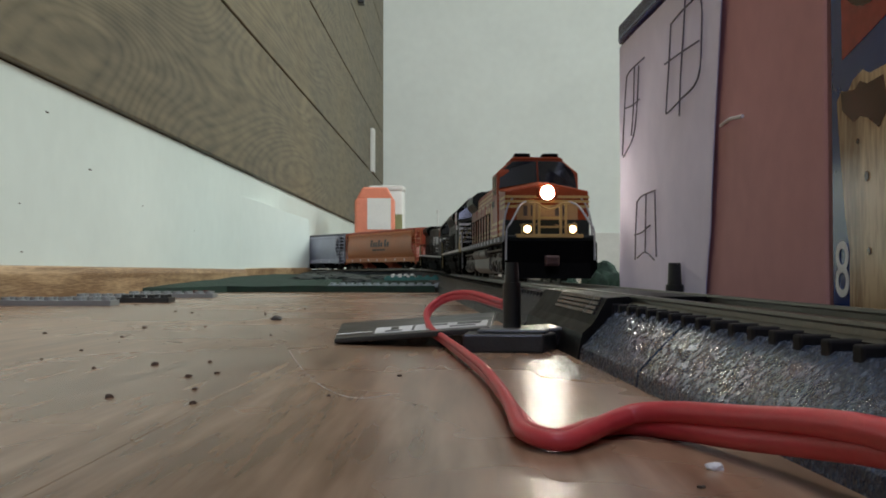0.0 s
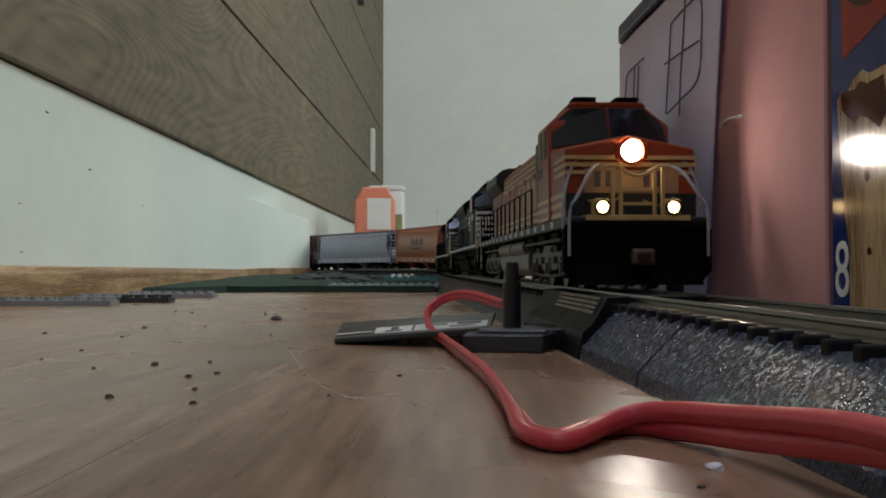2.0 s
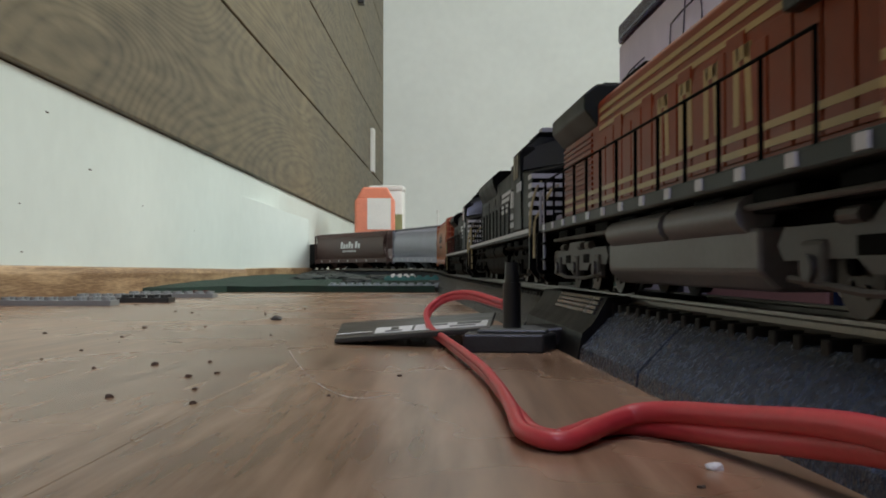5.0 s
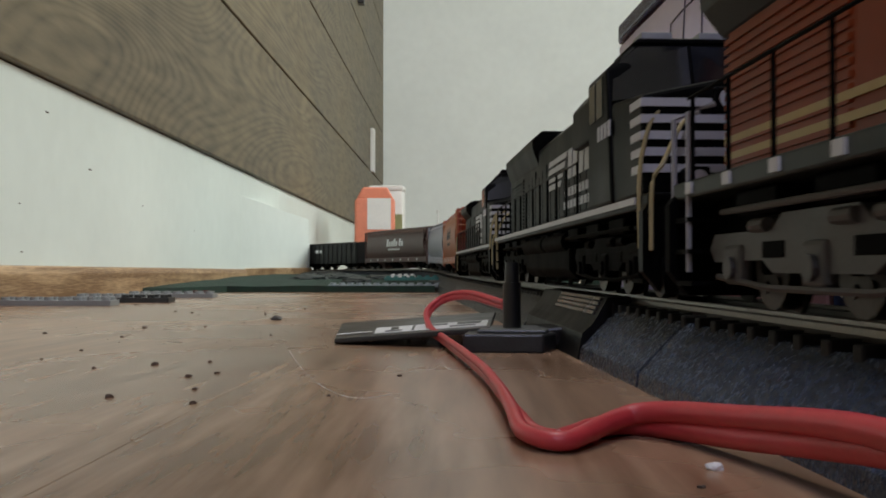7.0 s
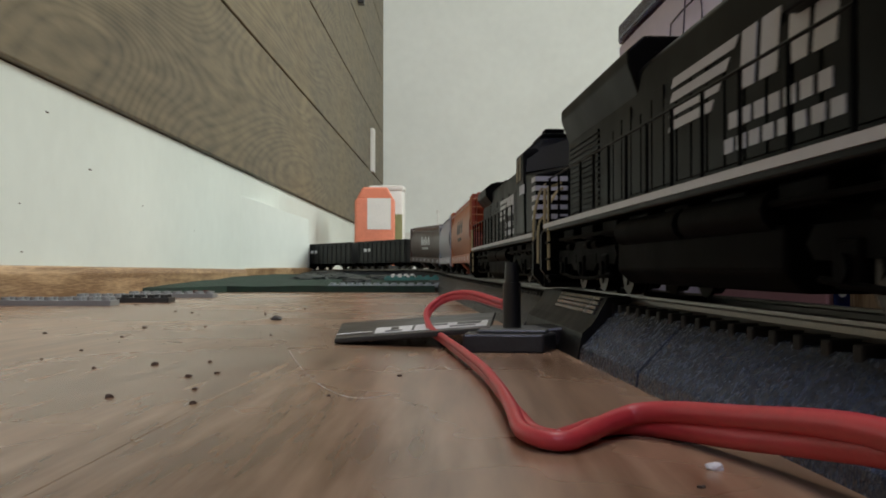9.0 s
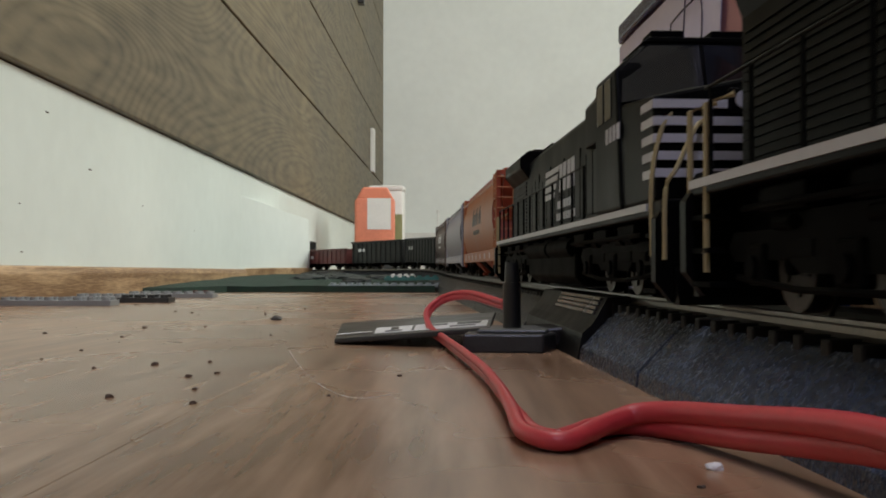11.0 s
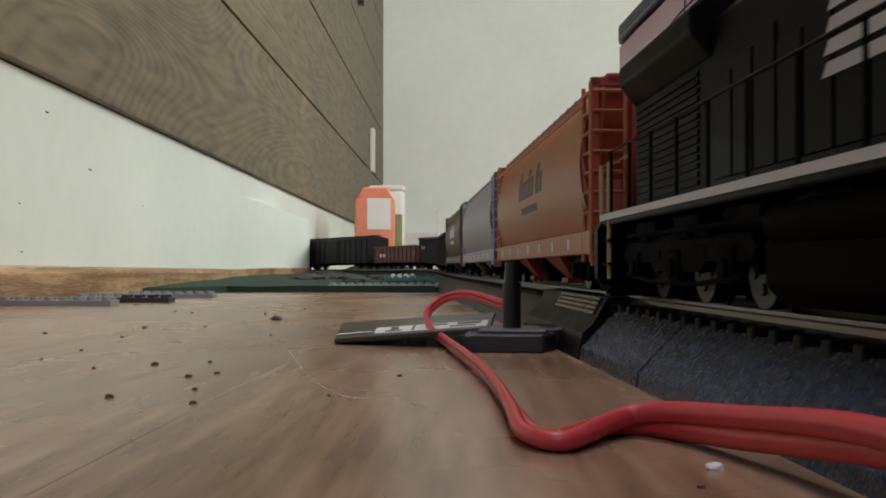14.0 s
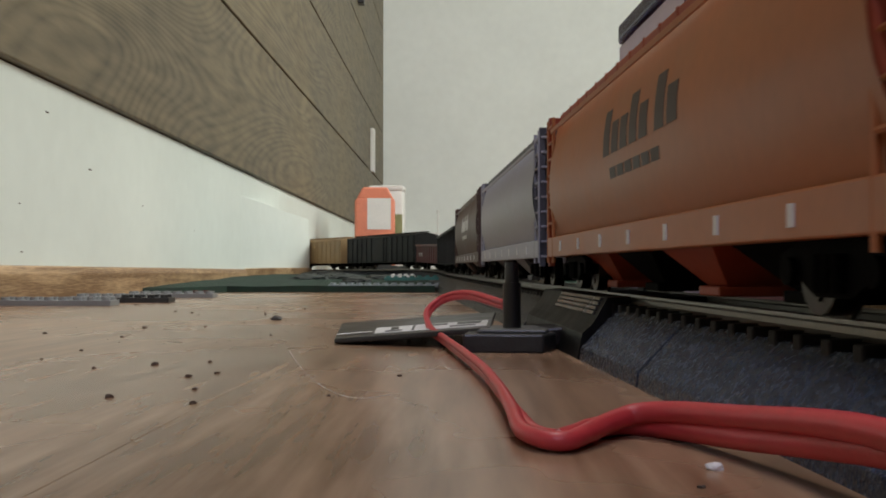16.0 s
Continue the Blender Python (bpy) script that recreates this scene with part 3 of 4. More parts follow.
# ---- building bricks and scenery along the wall ----
def brick_plate(label, x0, y0, z0, nx, ny, material, height=3.2, pitch=8.0, stud=2.4, category="toy brick"):
    ob = thing("toy_brick_plate", pose(x0 * MM, y0 * MM, z0 * MM), label, category, group="loose toy bricks")
    part("slab", box(0, nx * pitch - 0.2, 0, ny * pitch - 0.2, 0, height, 0.2), material, ob)
    first = None
    for i in range(nx):
        for j in range(ny):
            if first is None:
                first = part("stud", disc((pitch / 2, pitch / 2, height + 0.85), 2, stud, 1.7, 14), material, ob)
            else:
                s = new("stud", first.data)
                s.parent = ob
                s.location = (i * pitch * MM, j * pitch * MM, 0)
    return ob


brick_plate("grey toy brick plate lying on the floor", -248.2, 548, 0, 8, 2, GREY_PLASTIC)
brick_plate("grey toy brick plate on the floor by the wall", -240, 640, 0, 6, 2, GREY_PLASTIC)
brick_plate("dark grey toy brick plate on the floor", -200, 606, 0, 4, 2, DARK_PLASTIC)
brick_plate("grey toy brick plate beside the green mat", -232, 722, 0, 8, 2, GREY_PLASTIC)
brick_plate("small reddish toy plate on the floor", -196, 762, 0, 2, 1, OXIDE)
brick_plate("long grey toy brick strip on the green mat", -108, 928, 4.6, 13, 2, mat("sea_grey_plastic", (0.30, 0.34, 0.35), 0.4, var=0.08, scale=80), 2.8, 8.2, 2.5)
TEAL = mat("teal_plastic", (0.05, 0.17, 0.15), 0.4, var=0.1, scale=80)
brick_plate("teal toy plate on the green mat", -60, 1010, 10.5, 4, 2, TEAL)
brick_plate("teal toy plate stacked beside the track", -28, 1000, 11, 3, 1, TEAL)
brick_plate("white toy brick on the green mat", -58, 1075, 11.5, 4, 2, HOUSE_WHITE, 4.2, 7.0, 2.0)

mat_bm = bmesh.new()
NX, NY = 60, 40
vs = {}
for j in range(NY + 1):
    for i in range(NX + 1):
        a, b = i / NX, j / NY
        front = 925 - 125 * max(0.0, 1 - a / 0.16)
        y = front + (1640 - front) * b
        xl = wall_x(y) + 7
        lo_u, hi_u = 700.0, 2100.0
        for _ in range(22):
            mid_u = (lo_u + hi_u) / 2
            if track(mid_u)[0].y < y:
                lo_u = mid_u
            else:
                hi_u = mid_u
        xr = track(lo_u)[0].x - 23
        x = xl + (xr - xl) * a
        ztop = 6.0 + 10.5 * min(1.0, b * 1.7) ** 0.8 + 1.1 * noise.noise(Vector((x * 0.02, y * 0.012, 0)))
        vs[i, j] = (mat_bm.verts.new((x, y, ztop)), mat_bm.verts.new((x, y, 0)))
for i in range(NX):
    for j in range(NY):
        mat_bm.faces.new((vs[i, j][0], vs[i + 1, j][0], vs[i + 1, j + 1][0], vs[i, j + 1][0]))
for i in range(NX):
    mat_bm.faces.new((vs[i, 0][1], vs[i + 1, 0][1], vs[i + 1, 0][0], vs[i, 0][0]))
for j in range(NY):
    mat_bm.faces.new((vs[NX, j][1], vs[NX, j + 1][1], vs[NX, j + 1][0], vs[NX, j][0]))
green_mat = link_mesh("scenic_grass_mat", mat_bm, GREEN, smooth=True)
tagged(green_mat, "thick dark green scenic mat rising towards the track", "scenery mat")


def mound(name, label, x, y, z0, rx, ry, h, material, seed):
    bm = bmesh.new()
    bmesh.ops.create_icosphere(bm, subdivisions=4, radius=1)
    for v in bm.verts:
        n = 1 + 0.25 * noise.noise(v.co * 2.2 + Vector((seed, 0, 0))) + 0.12 * noise.noise(v.co * 7 + Vector((0, seed, 0)))
        v.co = Vector((v.co.x * rx * n, v.co.y * ry * n, max(-0.1, v.co.z) * h * n))
    ob = link_mesh(name, bm, material, smooth=True)
    ob.location = (x * MM, y * MM, z0 * MM)
    return tagged(ob, label, "scenery")


mound("scenery_rock", "dark grey-green scenery mound by the track", -152, 1270, 13, 34, 30, 8, COAL_GREY, 3)
mound("scenery_bank", "dark grey-green scenery bank behind the track", -112, 1700, 0, 76, 22, 33, COAL_GREY, 7)
STONE = mat("grey_green_stone", (0.05, 0.058, 0.052), 0.8, var=0.35, scale=120, bump=0.5, bscale=500)
for i, (x, y, rx, h) in enumerate(((-150, 1105, 22, 7.5), (-112, 1130, 26, 8.0), (-70, 1118, 20, 7.0), (-128, 1180, 24, 9.0), (-34, 1095, 14, 5.5), (-88, 1010, 16, 5.0))):
    mound("scenery_rock", "low grey-green scenery stones on the mat", x, y, 9.5, rx, 14, h, STONE, 11 + i)
mound("scenery_bush", "dark green scenery bush beyond the track", 150, 930, 0, 22, 20, 27, GREEN, 5)
mound("scenery_bush", "low dark green scenery bush beyond the track", 118, 980, 0, 18, 20, 19, GREEN, 9)

# containers standing beyond the track
orange_box = thing("orange_container", pose(-124 * MM, 1790 * MM, 0, 0, 0, 6), "orange plastic container with a white label", "container")
part("container_body", box(-36, 36, -25, 25, 0, 152, 5), HOUSE_ORANGE, orange_box, smooth=True)
part("container_lid", extrude([(-34, 150), (34, 150), (22, 172), (-22, 172)], 1, -22, 22, 3), HOUSE_ORANGE, orange_box)
part("white_label", box(-14, 28, -25.9, -25.2, 96, 152), HOUSE_WHITE, orange_box, "white paper label")
white_box = thing("white_container", pose(-106 * MM, 1880 * MM, 0, 0, 0, -4), "white plastic container behind an orange one", "container")
part("container_body", box(-32, 32, -22, 22, 0, 176, 5), HOUSE_WHITE, white_box, smooth=True)
part("container_lid", box(-33, 33, -23, 23, 172, 183, 3), HOUSE_WHITE, white_box)
part("olive_label", box(14, 31, -22.8, -22.1, 60, 128), HOUSE_GREEN, white_box, "olive green printed strip")
mast = thing("thin_antenna", pose(-13 * MM, 2500 * MM, 0), "thin pale antenna rod on a round foot", "antenna")
part("rod", tube([(0, 0, 0), (0, 0, 168)], 1.6, 8), HOUSE_WHITE, mast)
part("tip", disc((0, 0, 172), 2, 3.2, 8, 12), HOUSE_WHITE, mast)
part("foot", disc((0, 0, 60), 2, 9, 120, 18, 5), HOUSE_WHITE, mast)
base = link_mesh("baseboard", box(-200, 1500, FAR_Y - 14, FAR_Y - 0.5, 0, 153, 2), HOUSE_WHITE)
tagged(base, "white painted baseboard along the far wall", "baseboard", kind="structure")
stick = link_mesh("wall_strip", box(6, 17, 2840, 2885, 310, 436, 1.5), HOUSE_WHITE)
stick.matrix_basis = pose(-263.6 * MM, 0, 0, 0, 0, WALL_TURN)
tagged(stick, "narrow white plastic strip fixed to the planks", "wall fixture")
hook = link_mesh("wall_hook", box(6, 22, 2480, 2510, 700, 715, 2), BLACK_PLUG)
hook.matrix_basis = pose(-263.6 * MM, 0, 0, 0, 0, WALL_TURN)
tagged(hook, "small black hook on the planks", "hook")


# ---- crumbs and dust on the floor ----
def crumb(px, py, size, material=CRUMB, label="dark crumb of dirt on the floor"):
    depth = EYE_Z * 1750 / (py - 483)
    bm = bmesh.new()
    bmesh.ops.create_icosphere(bm, subdivisions=2, radius=size)
    for v in bm.verts:
        n = 1 + 0.45 * noise.noise(v.co * (1.6 / size) + Vector((px, py, 0)))
        v.co = Vector((v.co.x * n * 1.3, v.co.y * n, max(-size * 0.3, v.co.z * 0.7 * n) + size * 0.3))
    ob = link_mesh("crumb", bm, material)
    ob.location = ((px - 784) / 1750 * depth * MM, depth * MM, 0)
    tagged(ob, label, "crumb", group="crumbs on the floor")


for px, py, size in ((80, 591, 0.55), (275, 646, 0.6), (335, 667, 0.5), (346, 689, 0.42), (343, 714, 0.42), (195, 703, 0.55), (256, 581, 0.7), (373, 641, 0.35), (385, 661, 0.4), (364, 579, 0.45),
                     (341, 554, 0.55), (311, 552, 0.5), (241, 541, 0.7), (470, 557, 0.55), (456, 546, 0.5), (540, 548, 0.6), (145, 621, 0.4), (167, 652, 0.35), (216, 597, 0.45), (707, 666, 0.35),
                     (352, 558, 0.4), (530, 560, 0.4), (480, 594, 0.35), (582, 701, 0.3), (1240, 862, 0.3), (500, 545, 0.4), (575, 549, 0.35), (610, 552, 0.3), (75, 636, 0.3)):
    crumb(px, py, size)
crumb(489, 567, 1.7, TRUCK_GREY, "grey lump of grit on the floor")
crumb(1262, 830, 0.72, PALE_CRUMB, "white crumb on the floor")
hair = thing("dust_hair", pose(0, 0, 0), "thin pale hair curled on the floor", "hair")
hp = []
for px, py in ((512, 622), (530, 648), (560, 678), (600, 699), (640, 706), (690, 700)):
    depth = EYE_Z * 1750 / (py - 483)
    hp.append(((px - 784) / 1750 * depth, depth, 0.15))
part("strand", tube(smooth_path(hp, 5), 0.035, 5), PALE_CRUMB, hair)

# fine dust and specks, too small to count
rnd = random.Random(4)
dust_bm = bmesh.new()
for k in range(260):
    d = rnd.uniform(260, 560)
    x = rnd.uniform(-0.22, -0.01) * d if k % 3 else rnd.uniform(-0.42, 0.06) * d
    r = rnd.uniform(0.10, 0.30) * (1.2 if k % 7 else 1.8)
    a = rnd.uniform(0, 3.1)
    vs = [dust_bm.verts.new((x + r * math.cos(a + t) * 1.4, d + r * math.sin(a + t), 0.02)) for t in (0, 1.6, 3.1, 4.7)]
    top = dust_bm.verts.new((x, d, r * 0.9))
    for i in range(4):
        dust_bm.faces.new((vs[i], vs[(i + 1) % 4], top))
dust = link_mesh("dust_specks", dust_bm, mat("dust", (0.30, 0.24, 0.19), 0.9, var=0.5, scale=300, alt=(0.06, 0.045, 0.035)))
tagged(dust, "scattered fine dust specks on the floor", "dust", kind="stuff")

# ---- rolling stock: x forwards, z up from the rail top ----
def wheelset(parent, x, r, inside=True):
    """An axle with two flanged wheels."""
    ax = part("wheelset", tube([(0, -11, 0), (0, 11, 0)], 1.2, 8), UNDER, parent)
    ax.location = (x * MM, 0, r * MM)
    for s in (-1, 1):
        bm = bmesh.new()
        add_disc(bm, (0, s * 8.6, 0), 1, r, 2.6, 20)
        add_disc(bm, (0, s * 7.1, 0), 1, r + 0.9, 0.6, 20)
        for k in range(5):
            a = 2 * math.pi * k / 5
            add_disc(bm, (math.cos(a) * r * 0.55, s * 10.0, math.sin(a) * r * 0.55), 1, r * 0.14, 0.5, 6)
        part("wheel", bm, STEEL, ax, smooth=False)
    AXLES.append((ax, x, r))
    return ax


AXLES = []


def loco_truck(parent, xc, material):
    """Six-wheel truck side frames, bearing boxes and springs."""
    for s in (-1, 1):
        bm = bmesh.new()
        y0, y1 = sorted((s * 12.6, s * 14.8))
        prism(bm, [(xc - 34, 8.2), (xc - 32, 10.2), (xc - 12, 10.2), (xc - 9, 12), (xc + 9, 12), (xc + 12, 10.2), (xc + 32, 10.2), (xc + 34, 8.2), (xc + 32, 6.4),
                   (xc + 15, 6.6), (xc + 12, 5.0), (xc - 12, 5.0), (xc - 15, 6.6), (xc - 32, 6.4)], 1, y0, y1)
        for dx in (-24, 0, 24):
            ya, yb = sorted((s * 13.5, s * 15.4))
            add_box(bm, xc + dx - 2.9, xc + dx + 2.9, ya, yb, 3.4, 8.6, 0.6)
            add_disc(bm, (xc + dx, s * 15.6, 5.6), 1, 1.5, 0.8, 12)
        for dx in (-15, 7, 16):
            add_disc(bm, (xc + dx, s * 15.0, 10.8), 0, 0.9, 4.5, 10)
        add_tube(bm, [(xc - 30, s * 15, 4.4), (xc - 12, s * 15.2, 3.2), (xc + 12, s * 15.2, 3.2), (xc + 30, s * 15, 4.4)], 0.45, 6)
        part("truck_frame", bm, material, parent)
        # raised black plates; their colour paints the shade of holes in the frame
        for dx in (-11.5, 11.5):
            ya, yb = sorted((s * 14.7, s * 14.95))
            part("truck_frame_opening", box(xc + dx - 3.2, xc + dx + 3.2, ya, yb, 6.8, 8.8, 0.1), UNDER, parent)
    for dx in (-24, 0, 24):
        wheelset(parent, xc + dx, 5.9)


def stripes(parent, material, quads, label=""):
    """Thin painted panels that lie on the body, each (x0, x1, y, z0, z1, lean)."""
    for x0, x1, y, z0, z1, lean in quads:
        s = -1 if y < 0 else 1
        bm = bmesh.new()
        prism(bm, [(x0, z0), (x1, z0), (x1 + lean, z1), (x0 + lean, z1)], 1, min(y - s * 0.15, y + s * 0.08), max(y - s * 0.15, y + s * 0.08))
        part("stripe", bm, material, parent, label)


def ring_of(c, r0, r1, depth, seg=20):
    """A short open tube facing forwards."""
    bm = bmesh.new()
    loops = []
    for r, x in ((r0, -depth / 2), (r1, -depth / 2), (r1, depth / 2), (r0, depth / 2)):
        loops.append([bm.verts.new((c[0] + x, c[1] + r * math.cos(2 * math.pi * k / seg), c[2] + r * math.sin(2 * math.pi * k / seg))) for k in range(seg)])
    for i in range(4):
        a, b = loops[i], loops[(i + 1) % 4]
        for k in range(seg):
            bm.faces.new((a[k], a[(k + 1) % seg], b[(k + 1) % seg], b[k]))
    return bm


def locomotive(label, scheme):
    """A modern six-axle road diesel in one of two paint schemes."""
    ns = scheme != "orange"
    wide = scheme == "black_flared"
    body = BLACK if ns else ORANGE
    L = 122.0
    loco = thing("model_locomotive", pose(0, 0, 0), label, "locomotive", group="locomotives of the train")
    # underframe, pilots and walkway
    part("underframe", box(-L + 2, L - 4, -11, 11, 11, 18), UNDER, loco)
    part("walkway", box(-L, L, -17.4, 17.4, 17.6, 20.2, 0.4), BLACK if ns else DARK_GREEN, loco)
    for s in (-1, 1):
        y0, y1 = sorted((s * 17.4, s * 17.75))
        if ns:
            part("sill_stripe", box(-L + 2, L - 8, y0, y1, 18.7, 19.9), WHITE, loco, "white sill stripe")
        else:
            for k in range(15):
                xa = -L + 8 + k * 15.2
                part("sill_mark", box(xa, xa + 2.6, y0, y1, 18.2, 19.8), WHITE, loco, "white reflective mark")
        # equipment under the walkway
        for k in range(9):
            xa = -100 + k * 23
            ya, yb = sorted((s * 12, s * 15.5))
            part("underframe_box", box(xa, xa + 13, ya, yb - (1 if s > 0 else 0), 14.2, 17.4, 0.4), UNDER, loco)
        part("air_pipe", tube([(-104, s * 15.8, 15.0), (104, s * 15.8, 15.0)], 0.45, 8), UNDER if ns else TRUCK_GREY, loco)
        bm = bmesh.new()
        add_tube(bm, [(-36, s * 14.6, 14.3), (2, s * 14.6, 14.3)], 2.6, 12)
        add_tube(bm, [(5, s * 14.6, 14.3), (37, s * 14.6, 14.3)], 2.6, 12)
        part("air_tank", bm, UNDER if ns else SILVER, loco, smooth=True)
    bm = extrude([(-15.5, 7), (-13, 4.6), (13, 4.6), (15.5, 7), (15.5, 12.6), (-15.5, 12.6)], 0, -40, 40, 0.6)
    part("fuel_tank", bm, UNDER if ns else SILVER, loco)
    truck_mat = UNDER if ns else TRUCK_GREY
    loco_truck(loco, 78, truck_mat)
    loco_truck(loco, -78, truck_mat)
    for s in (-1, 1):
        # pilot with plough, coupler and steps at either end
        bm = bmesh.new()
        xe = s * L
        prism(bm, [(-18.4, 7.0), (-15.6, 3.6), (15.6, 3.6), (18.4, 7.0), (18.4, 17.0), (17.0, 19.0), (-17.0, 19.0), (-18.4, 17.0)], 0, min(xe, xe - s * 2.5), max(xe, xe - s * 2.5))
        prism(bm, [(xe, 3.4), (xe + s * 3.0, 3.4), (xe + s * 0.8, 9.5), (xe, 9.5)], 1, -15.5, 15.5)
        part("pilot", bm, BLACK if ns else UNDER, loco)
        bm = box(min(xe, xe + s * 6), max(xe, xe + s * 6), -2.2, 2.2, 8.4, 11.6, 0.5)
        add_box(bm, min(xe + s * 3.5, xe + s * 6), max(xe + s * 3.5, xe + s * 6), -2.8, 2.8, 8.2, 12.2, 0.7)
        part("coupler", bm, UNDER if ns else HOPPER_BROWN, loco)
        for sy in (-1, 1):
            bm = bmesh.new()
            for k, z in enumerate((5.0, 9.6, 14.2)):
                ya, yb = sorted((sy * 12.5, sy * 17.6))
                xa = xe - s * (10.5 - k * 0.8)
                add_box(bm, min(xa, xe - s * 3), max(xa, xe - s * 3), ya, yb, z, z + 0.7)
            part("step", bm, UNDER, loco)
    # nose and cab
    nw = 16.6
    bm = bmesh.new()
    # the nose: a block with a front that leans back and a hipped top
    f, bk = 115.5, 92.0
    low = [(f, -nw, 20.2), (f, nw, 20.2), (bk, nw, 20.2), (bk, -nw, 20.2)]
    mid = [(f - 0.8, -nw, 37.9), (f - 0.8, nw, 37.9), (bk, nw, 40.2), (bk, -nw, 40.2)]
    ridge = [(f - 1.5, 0, 41.4), (bk, 0, 43.6)]
    v = [bm.verts.new(p) for p in low + mid + ridge]
    for q in ((0, 1, 2, 3), (0, 1, 5, 8, 4), (1, 2, 6, 5), (2, 3, 7, 9, 6), (3, 0, 4, 7), (4, 8, 9, 7), (8, 5, 6, 9)):
        bm.faces.new([v[i] for i in q])
    bmesh.ops.bevel(bm, geom=bm.edges[:], offset=0.7, segments=2, affect="EDGES", profile=0.5)
    nose = part("nose", bm, body, loco)
    cab_prof = [(-17.2, 20.2), (17.2, 20.2), (17.2, 47.5), (10.5, 53.6), (-10.5, 53.6), (-17.2, 47.5)]
    bm = bmesh.new()
    prism(bm, cab_prof, 0, 72, 91)
    # the windscreen wall leans back towards the roof
    for vert in bm.verts:
        if vert.co.x > 90:
            vert.co.x += 3.0 if vert.co.z < 30 else (-3.5 if vert.co.z > 50 else -1.0)
    bmesh.ops.bevel(bm, geom=bm.edges[:], offset=0.7, segments=2, affect="EDGES", profile=0.5)
    cab = part("cab", bm, body, loco)
    part("cab_roof", extrude([(-11.5, 53.2), (11.5, 53.2), (10, 54.4), (-10, 54.4)], 0, 71, 88, 0.3), body, cab)
    for s in (-1, 1):
        # two windscreens and two side windows
        bm = bmesh.new()
        q = [(90.9, s * 0.4, 43.6), (90.9, s * 16.3, 40.8), (88.6, s * 15.6, 48.0), (88.0, s * 10.4, 52.4), (88.0, s * 0.4, 52.6)]
        vs = [bm.verts.new(Vector(p) + Vector((0.75, 0, 0))) for p in q]
        vb = [bm.verts.new(Vector(p)) for p in q]
        bm.faces.new(vs)
        bm.faces.new(vb[::-1])
        for i in range(5):
            bm.faces.new((vs[i], vb[i], vb[(i + 1) % 5], vs[(i + 1) % 5]))
        part("windscreen", bm, WINDOW, cab, "dark cab glass")
        ya, yb = sorted((s * 17.1, s * 17.45))
        part("side_window", box(74.5, 80, ya, yb, 38.5, 46.5, 0.1), WINDOW, cab, "dark cab glass")
        part("side_window", box(81.5, 87, ya, yb, 38.5, 46.5, 0.1), WINDOW, cab, "dark cab glass")
    # long hood with doors, blower box, radiator wings
    bm = extrude([(-10.8, 20.2), (10.8, 20.2), (10.8, 47.0), (8.6, 49.2), (-8.6, 49.2), (-10.8, 47.0)], 0, -118 if ns else -115.5, 72.5, 0.4)
    hood = part("hood", bm, body, loco)
    for s in (-1, 1):
        for k in range(17):
            xa = -70 + k * 7.9
            ya, yb = sorted((s * 10.8, s * 11.15))
            part("hood_door", box(xa, xa + 7.0, ya, yb, 22.5, 38.0 + (k % 3) * 1.4, 0.12), body, hood)
        bm = bmesh.new()
        for k in range(14):
            ya, yb = sorted((s * 10.8, s * 11.2))
            add_box(bm, -116, -78, ya, yb, 22.5 + k * 1.35, 23.3 + k * 1.35)
        part("louvre", bm, body, hood)
    top_mat = BLACK if ns else DARK_GREEN
    part("blower_box", extrude([(-13.4, 38.0), (13.4, 38.0), (13.4, 47.6), (10.5, 51.0), (-10.5, 51.0), (-13.4, 47.6)], 0, 42 if not wide else 34, 71.5, 0.5), top_mat, hood)
    if wide:
        wing = [(-10.6, 42.0), (10.6, 42.0), (13.0, 48.6), (13.0, 51.4), (9.5, 54.4), (-9.5, 54.4), (-13.0, 51.4), (-13.0, 48.6)]
        xa, xb = -118, -42
    else:
        wing = [(-10.8, 41.6), (10.8, 41.6), (14.2, 45.8), (14.2, 49.4), (11.0, 52.0), (-11.0, 52.0), (-14.2, 49.4), (-14.2, 45.8)]
        xa, xb = -118, -72
    part("radiator_wing", extrude(wing, 0, xa, xb, 0.5), top_mat, hood)
    bm = bmesh.new()
    for k in range(6):
        add_box(bm, xa + 4 + k * 7, xa + 9 + k * 7, -9, 9, 51.5, 55.0 if wide else 52.7, 0.2)
    part("radiator_grille", bm, top_mat, hood)
    part("exhaust_stack", disc((-20, 0, 50), 2, 4, 2.4, 14), UNDER, hood)
    part("roof_hatch", box(4, 14, -4, 4, 49, 51.6, 0.4), UNDER, hood)
    part("roof_hatch", box(-60, -40, -8, 8, 49, 50.6, 0.4), UNDER, hood)
    # roof boxes: pale grey on the flared engine, black on the others
    for y0, y1 in ((-9.0, -2.5), (3.0, 9.5)):
        part("roof_box", box(79, 86, y0, y1, 54.2, 56.2, 0.3), PALE_BOX if wide else UNDER, cab)
    # handrails
    rail_mat = BRASS_RAIL if ns else GREY_RAIL
